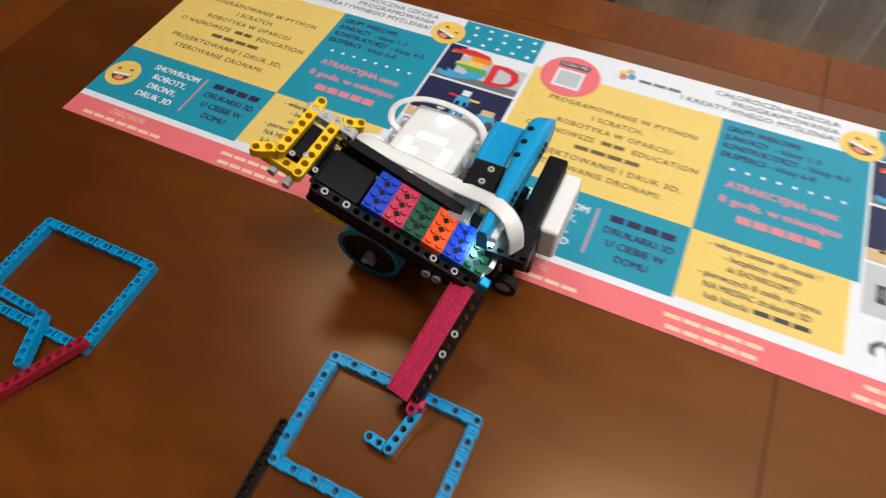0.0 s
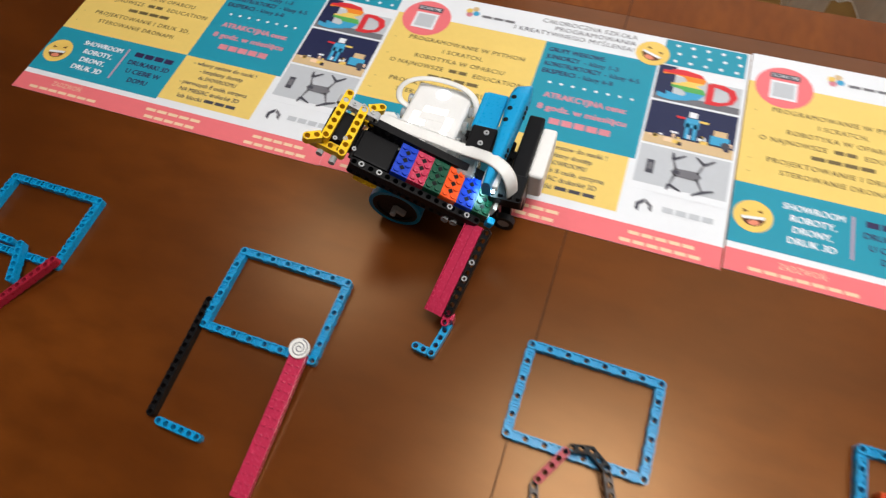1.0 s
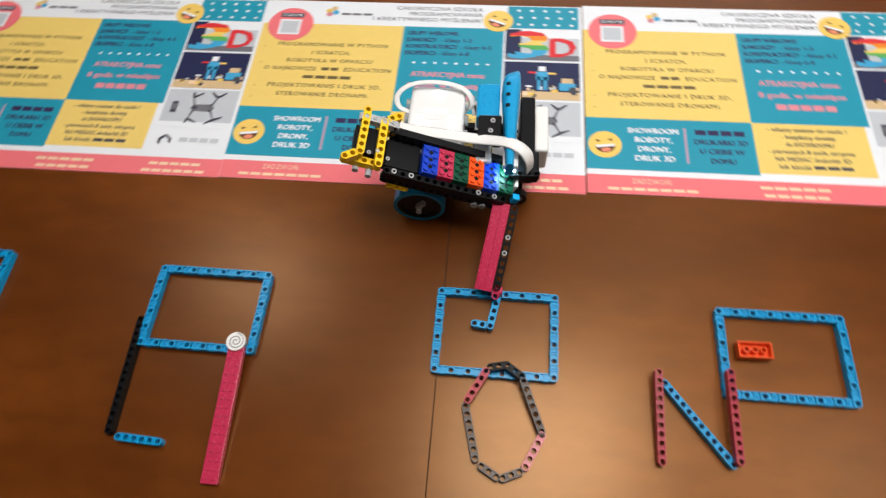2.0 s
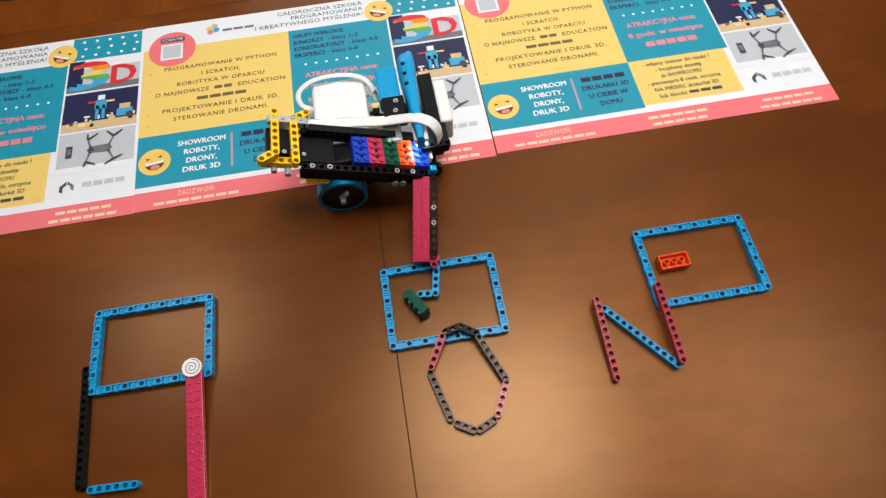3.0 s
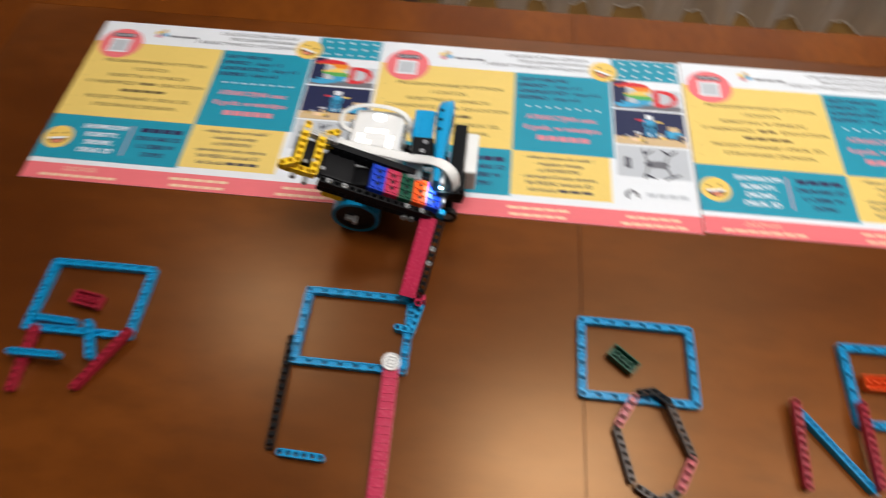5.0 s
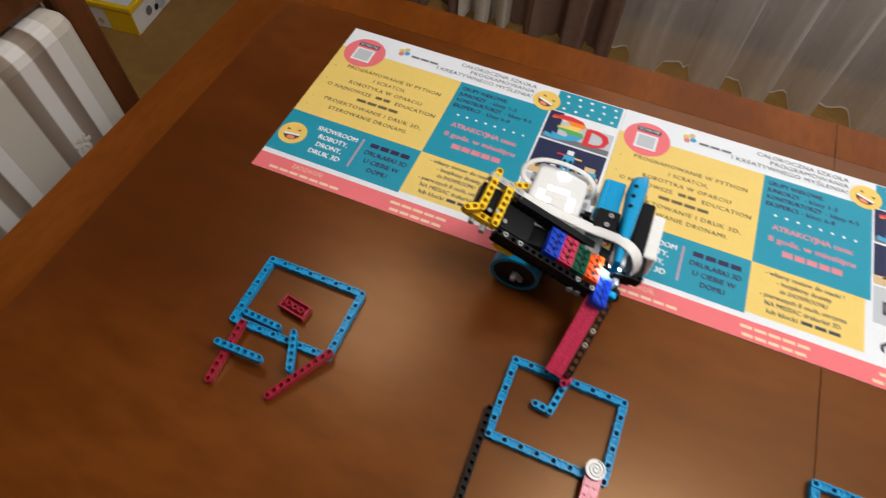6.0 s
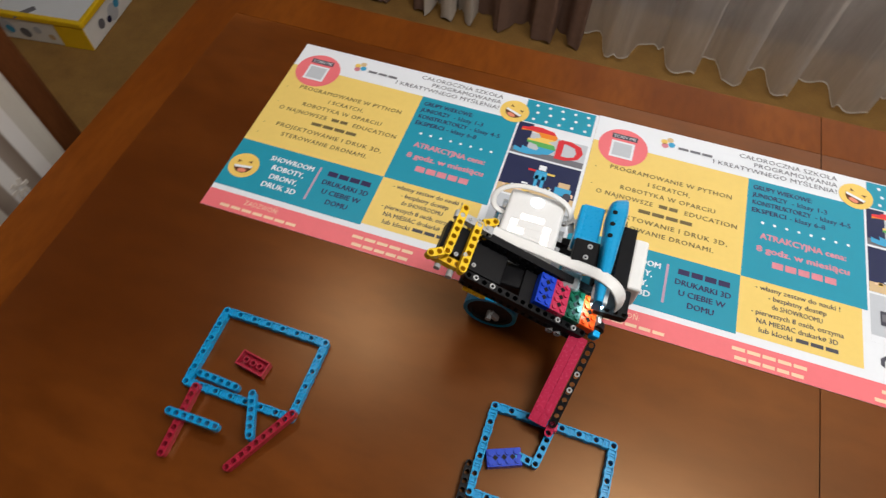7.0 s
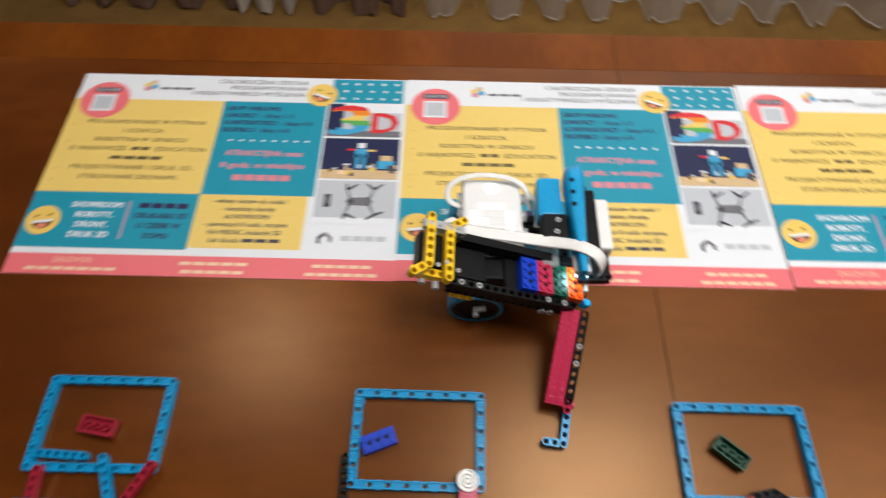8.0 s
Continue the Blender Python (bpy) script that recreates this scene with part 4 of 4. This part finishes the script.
part("cable", tube([(0.046, 0.092, 0.066), (0.058, 0.094, 0.078), (0.062, 0.080, 0.082), (0.060, 0.058, 0.074)], (0.0036, 0.0010)), WHITE, robot, "flat white ribbon cable", smooth=True)

# azure fairing
bm = bmesh.new()
prof, steps = 14, 20
rows_ = []
for k in range(steps + 1):
    v = k / steps
    y = -0.008 + v * 0.120
    taper = 0.40 + 0.60 * min(1, v / 0.8)
    tip = 1.0
    if v > 0.8:
        tip = math.sqrt(max(0.02, 1 - ((v - 0.8) / 0.205) ** 2))
        taper *= 0.7 + 0.3 * tip
    row = []
    for i in range(prof + 1):
        a = math.pi * i / prof
        c, s = math.cos(a), math.sin(a)
        row.append(bm.verts.new((0.0935 - 0.0100 * math.copysign(abs(c) ** 0.6, c) * taper, y + 0.005 * v * (1 - c), 0.090 + 0.0190 * max(0, s) ** 0.45 * (0.25 + 0.75 * tip))))
    rows_.append(row)
for a, b in zip(rows_, rows_[1:]):
    for i in range(prof):
        bm.faces.new((a[i], a[i + 1], b[i + 1], b[i]))
    bm.faces.new((a[0], b[0], b[-1], a[-1]))
bm.faces.new(rows_[0]), bm.faces.new(rows_[-1])
fairing = part("fairing", bm, AZURE, robot, "curved azure fairing panel", smooth=False)
# no holes are cut: black discs paint the dark inside of each
for y in (0.092, 0.078, 0.064):
    bm = bmesh.new()
    add_ring(bm, 0.0001, 0.0025, 0, 0.0010, sides=12)
    part("fairing_hole", bm, BLACK, fairing, m=pose(0.0900, y, 0.1080, 0, -8, 0))
for y in (0.088, 0.082, 0.076, 0.036, 0.030, 0.024):
    bm = bmesh.new()
    add_ring(bm, 0.0001, 0.0021, 0, 0.0010, sides=10)
    part("fairing_hole", bm, BLACK, fairing, m=pose(0.1034 if y > 0.06 else 0.1002, y, 0.1015, 0, 80, 0))
part("side_panel", box((0.022, 0.044, 0.006), (0.0710, 0.083, 0.091), 0.002, segments=3), AZURE, robot, "azure side panel")
part("side_panel", box((0.006, 0.044, 0.024), (0.0610, 0.081, 0.083), 0.002), AZURE, robot, "azure side panel")
part("connector_block", box((0.024, 0.027, 0.020), (0.0725, 0.046, 0.088), 0.0015), BLACK, robot)
for dx, dy in ((0.003, 0.006), (0.001, -0.007)):
    bm = bmesh.new()
    add_ring(bm, 0.0012, 0.0026, 0, 0.0012, sides=14)
    part("pin", bm, GREY, robot, "light grey connector pin", m=pose(0.0725 + dx, 0.046 + dy, 0.0980))
part("clear_housing", box((0.020, 0.028, 0.020), (0.066, 0.022, 0.078), 0.003), CLEAR, robot)

# motor
motor = part("motor", box((0.016, 0.082, 0.042), (0.1125, 0.064, 0.054), 0.002), BLACK, robot)
part("motor_cap", box((0.0150, 0.060, 0.034), (0.1278, 0.069, 0.0510), 0.003, segments=3), WHITE, motor, "white motor end cap")
part("motor_foot", box((0.030, 0.026, 0.020), (0.1090, 0.014, 0.073), 0.002), BLACK, robot)
bm = beam_mesh(4, Matrix.Translation((0.1090, 0.000, 0.0790)))
part("motor_beam", bm, BLACK, robot)
part("motor_foot", box((0.024, 0.014, 0.044), (0.1100, 0.034, 0.043), 0.002), BLACK, robot)

# chassis
for y in (0.0125, 0.085):
    part("chassis_beam", beam_mesh(15, Matrix.Translation((0.040, y, 0.028)) @ Matrix.Rotation(math.pi / 2, 4, "X")), BLACK, robot)
    part("chassis_beam", beam_mesh(13, Matrix.Translation((0.045, y, 0.044)) @ Matrix.Rotation(math.pi / 2, 4, "X")), BLACK, robot)
for x in (-0.016, 0.094):
    part("chassis_beam", beam_mesh(11, Matrix.Translation((x, 0.0445, 0.028)) @ Matrix.Rotation(math.pi / 2, 4, "Z")), BLACK, robot)
part("drive_motor", box((0.050, 0.070, 0.024), (0.012, 0.0445, 0.024), 0.003), BLACK, robot)
part("feeder_post", box((0.0075, 0.0075, 0.060), (-0.022, 0.008, 0.072), 0.0008), BLACK, robot)
part("feeder_post", box((0.0075, 0.0075, 0.034), (0.086, 0.008, 0.047), 0.0008), BLACK, robot)
part("feeder_motor", box((0.055, 0.026, 0.026), (0.0, 0.006, 0.074), 0.003), BLACK, robot)
for x, z in ((0.060, 0.062), (0.068, 0.060)):
    bm = bmesh.new()
    add_cyl(bm, 0.0036, 0.010, Matrix.Rotation(math.pi / 2, 4, "X"), 16)
    part("clear_pin", bm, CLEAR, robot, "translucent connector pin", m=pose(x, -0.0235, z))
part("clear_pin", beam_mesh(3, Matrix.Translation((0.064, -0.020, 0.0685)) @ Matrix.Rotation(radians(SLOPE), 4, "Y")), GREY, robot)


def drive_wheel(y):
    """A wheel about its own axle, which lies along y."""
    turn = Matrix.Rotation(math.pi / 2, 4, "X")
    w = part("wheel", add_ring(bmesh.new(), 0.0240, 0.0280, -0.007, 0.007, turn, 40), AZURE, robot, "azure rim of a wheel", m=pose(0, y, 0.028))
    bm = bmesh.new()
    add_cyl(bm, 0.0240, 0.009, turn, 40)
    add_ring(bm, 0.0200, 0.0240, 0.004, 0.0066, turn, 40)
    part("wheel_disc", bm, RUBBER, w, "black wheel disc")
    bm = bmesh.new()
    add_cyl(bm, 0.0030, 0.014, Matrix.Translation((0, -0.007, 0)) @ turn, 14)
    add_box(bm, (0.005, 0.006, 0.013), (0.002, -0.007, -0.005), 0.001)
    part("axle", bm, GREY, w, "light grey axle end")
    return w


wheels = [drive_wheel(-0.0055), drive_wheel(0.098)]
bm = bmesh.new()
turn = Matrix.Rotation(math.pi / 2, 4, "X")
add_ring(bm, 0.0065, 0.0110, -0.0035, 0.0035, turn, 24)
caster = part("caster_wheel", bm, RUBBER, robot, m=pose(0.1060, 0.0165, 0.011))
bm = bmesh.new()
add_cyl(bm, 0.0065, 0.005, turn, 20)
part("caster_hub", bm, GREY, caster, "light grey wheel hub")
part("caster_fork", box((0.010, 0.007, 0.052), (0.1060, 0.0245, 0.038), 0.001), BLACK, robot)

# ---- what moves ----
TRAVEL = [
    (0.0, 0.3872, -0.0312, -0.4), (0.5, 0.4595, -0.0303, -0.4), (1.0, 0.5364, -0.0303, -0.2), (1.5, 0.6077, -0.0308, 0.2), (1.9, 0.6650, -0.0305, 0.6), (2.05, 0.6760, -0.0303, 0.7),
    (2.2, 0.6725, -0.0300, 0.7), (2.5, 0.6718, -0.0290, 0.6), (3.0, 0.6718, -0.0285, 0.6), (3.3, 0.6718, -0.0282, 0.5), (3.5, 0.6658, -0.0273, 0.2), (3.75, 0.6240, -0.0268, -0.3),
    (4.0, 0.5807, -0.0260, -0.6), (4.5, 0.5095, -0.0252, -0.6), (5.0, 0.4385, -0.0250, -0.6), (5.2, 0.4085, -0.0252, -0.3), (5.4, 0.3800, -0.0258, 0.1), (5.55, 0.3675, -0.0262, 0.2),
    (5.8, 0.3655, -0.0265, 0.2), (6.3, 0.3655, -0.0268, 0.2), (6.5, 0.3655, -0.0272, 0.1), (6.9, 0.3655, -0.0278, -0.1), (7.05, 0.3690, -0.0282, -0.1), (7.5, 0.4381, -0.0303, 0.0), (8.0, 0.5101, -0.0313, 0.0)]


def robot_at(t):
    for a, b in zip(TRAVEL, TRAVEL[1:]):
        if t <= b[0] + 1e-9:
            k = (t - a[0]) / (b[0] - a[0])
            return [u + (v - u) * k for u, v in zip(a[1:], b[1:])]
    return list(TRAVEL[-1][1:])


def robot_pose(t):
    x, y, yaw = robot_at(t)
    return pose(x, y, 0, 0, 0, yaw)


TIMES = sorted({round(0.25 * i, 2) for i in range(33)} | {r[0] for r in TRAVEL})
PITCH = 0.0161
END_A = 0.0952 / COS - PITCH / 2


def in_row(slot):
    """A brick's pose in the feeder, counted from its lower end."""
    return RAMP @ Matrix.Translation((END_A - slot * PITCH, 0, 0.0002)) @ Matrix.Rotation(math.pi / 2, 4, "Z")


def slot_at(number, t):
    """The place in the row: it moves up by one after each brick that leaves."""
    s = 5 - number
    for t0, t1 in ((2.75, 2.95), (6.68, 6.85)):
        s -= min(1, max(0, (t - t0) / (t1 - t0)))
    return s


def on_chute(k):
    """From the row's end down the chute, k from 0 to 1."""
    return cm @ Matrix.Translation((-c_len / 2 + 0.012 + k * (c_len - 0.018), 0, 0.0006))


def motions():
    walk(robot, [(t, robot_pose(t)) for t in TIMES])
    x0 = robot_at(0)[0]
    for w, y in zip(wheels, (-0.0055, 0.098)):
        walk(w, [(t, Matrix.Translation((0, y, 0.028)) @ Matrix.Rotation((robot_at(t)[0] - x0) / 0.028, 4, "Y")) for t in TIMES])
    extra = {2.75, 2.95, 6.68, 6.85}
    for i, ob in enumerate(row_bricks[:4]):
        walk(ob, [(t, robot_pose(t) @ in_row(slot_at(i, t))) for t in sorted(set(TIMES) | extra)])
    rest_blue = pose(0.4205, -0.1685, 0.0, 0, 0, 22)
    rest_green = pose(0.7468, -0.1730, 0.0115, 180, 0, -40)
    early = [t for t in sorted(set(TIMES) | extra) if t <= 5.8]
    rows = [(t, robot_pose(t) @ in_row(slot_at(4, t))) for t in early]
    rows += [(6.0, robot_pose(6.0) @ pose(0, -0.018, -0.004) @ in_row(0)), (6.15, robot_pose(6.15) @ on_chute(0.25)), (6.3, robot_pose(6.3) @ on_chute(0.88)),
             (6.4, pose(0.4310, -0.1480, 0.0050, 18, 0, 20)), (6.5, pose(0.4200, -0.1530, 0.0015, 6, 0, 8)), (6.6, pose(0.4185, -0.1600, 0.0, 0, 0, 12)), (6.75, rest_blue), (8.0, rest_blue)]
    walk(row_bricks[4], rows)
    rows = [(t, robot_pose(t) @ in_row(slot_at(5, t))) for t in sorted(TIMES) if t <= 2.25]
    rows += [(2.4, robot_pose(2.4) @ pose(0, -0.018, -0.004) @ in_row(0)), (2.6, robot_pose(2.6) @ on_chute(0.4)), (2.8, robot_pose(2.8) @ on_chute(0.95)),
             (2.95, pose(0.7420, -0.1600, 0.010, 70, 0, -60)), (3.15, pose(0.7330, -0.1780, 0.0115, 120, 0, -66)), (3.3, pose(0.7340, -0.1800, 0.0115, 180, 0, -66)),
             (3.5, pose(0.7450, -0.1740, 0.0115, 180, 0, -42)), (3.7, rest_green), (8.0, rest_green)]
    walk(row_bricks[5], rows)
    far = pose(-0.13, -0.42, 0.0, 0, 0, 35)
    rest_red = pose(0.158, -0.1615, 0.0, 0, 0, -9)
    walk(red_brick, [(0.0, far), (2.3, far), (2.7, pose(0.02, -0.3, 0.05, 0, 0, 10)), (3.1, pose(0.158, -0.1615, 0.02, 0, 0, -9)), (3.25, rest_red), (8.0, rest_red)])


motions()
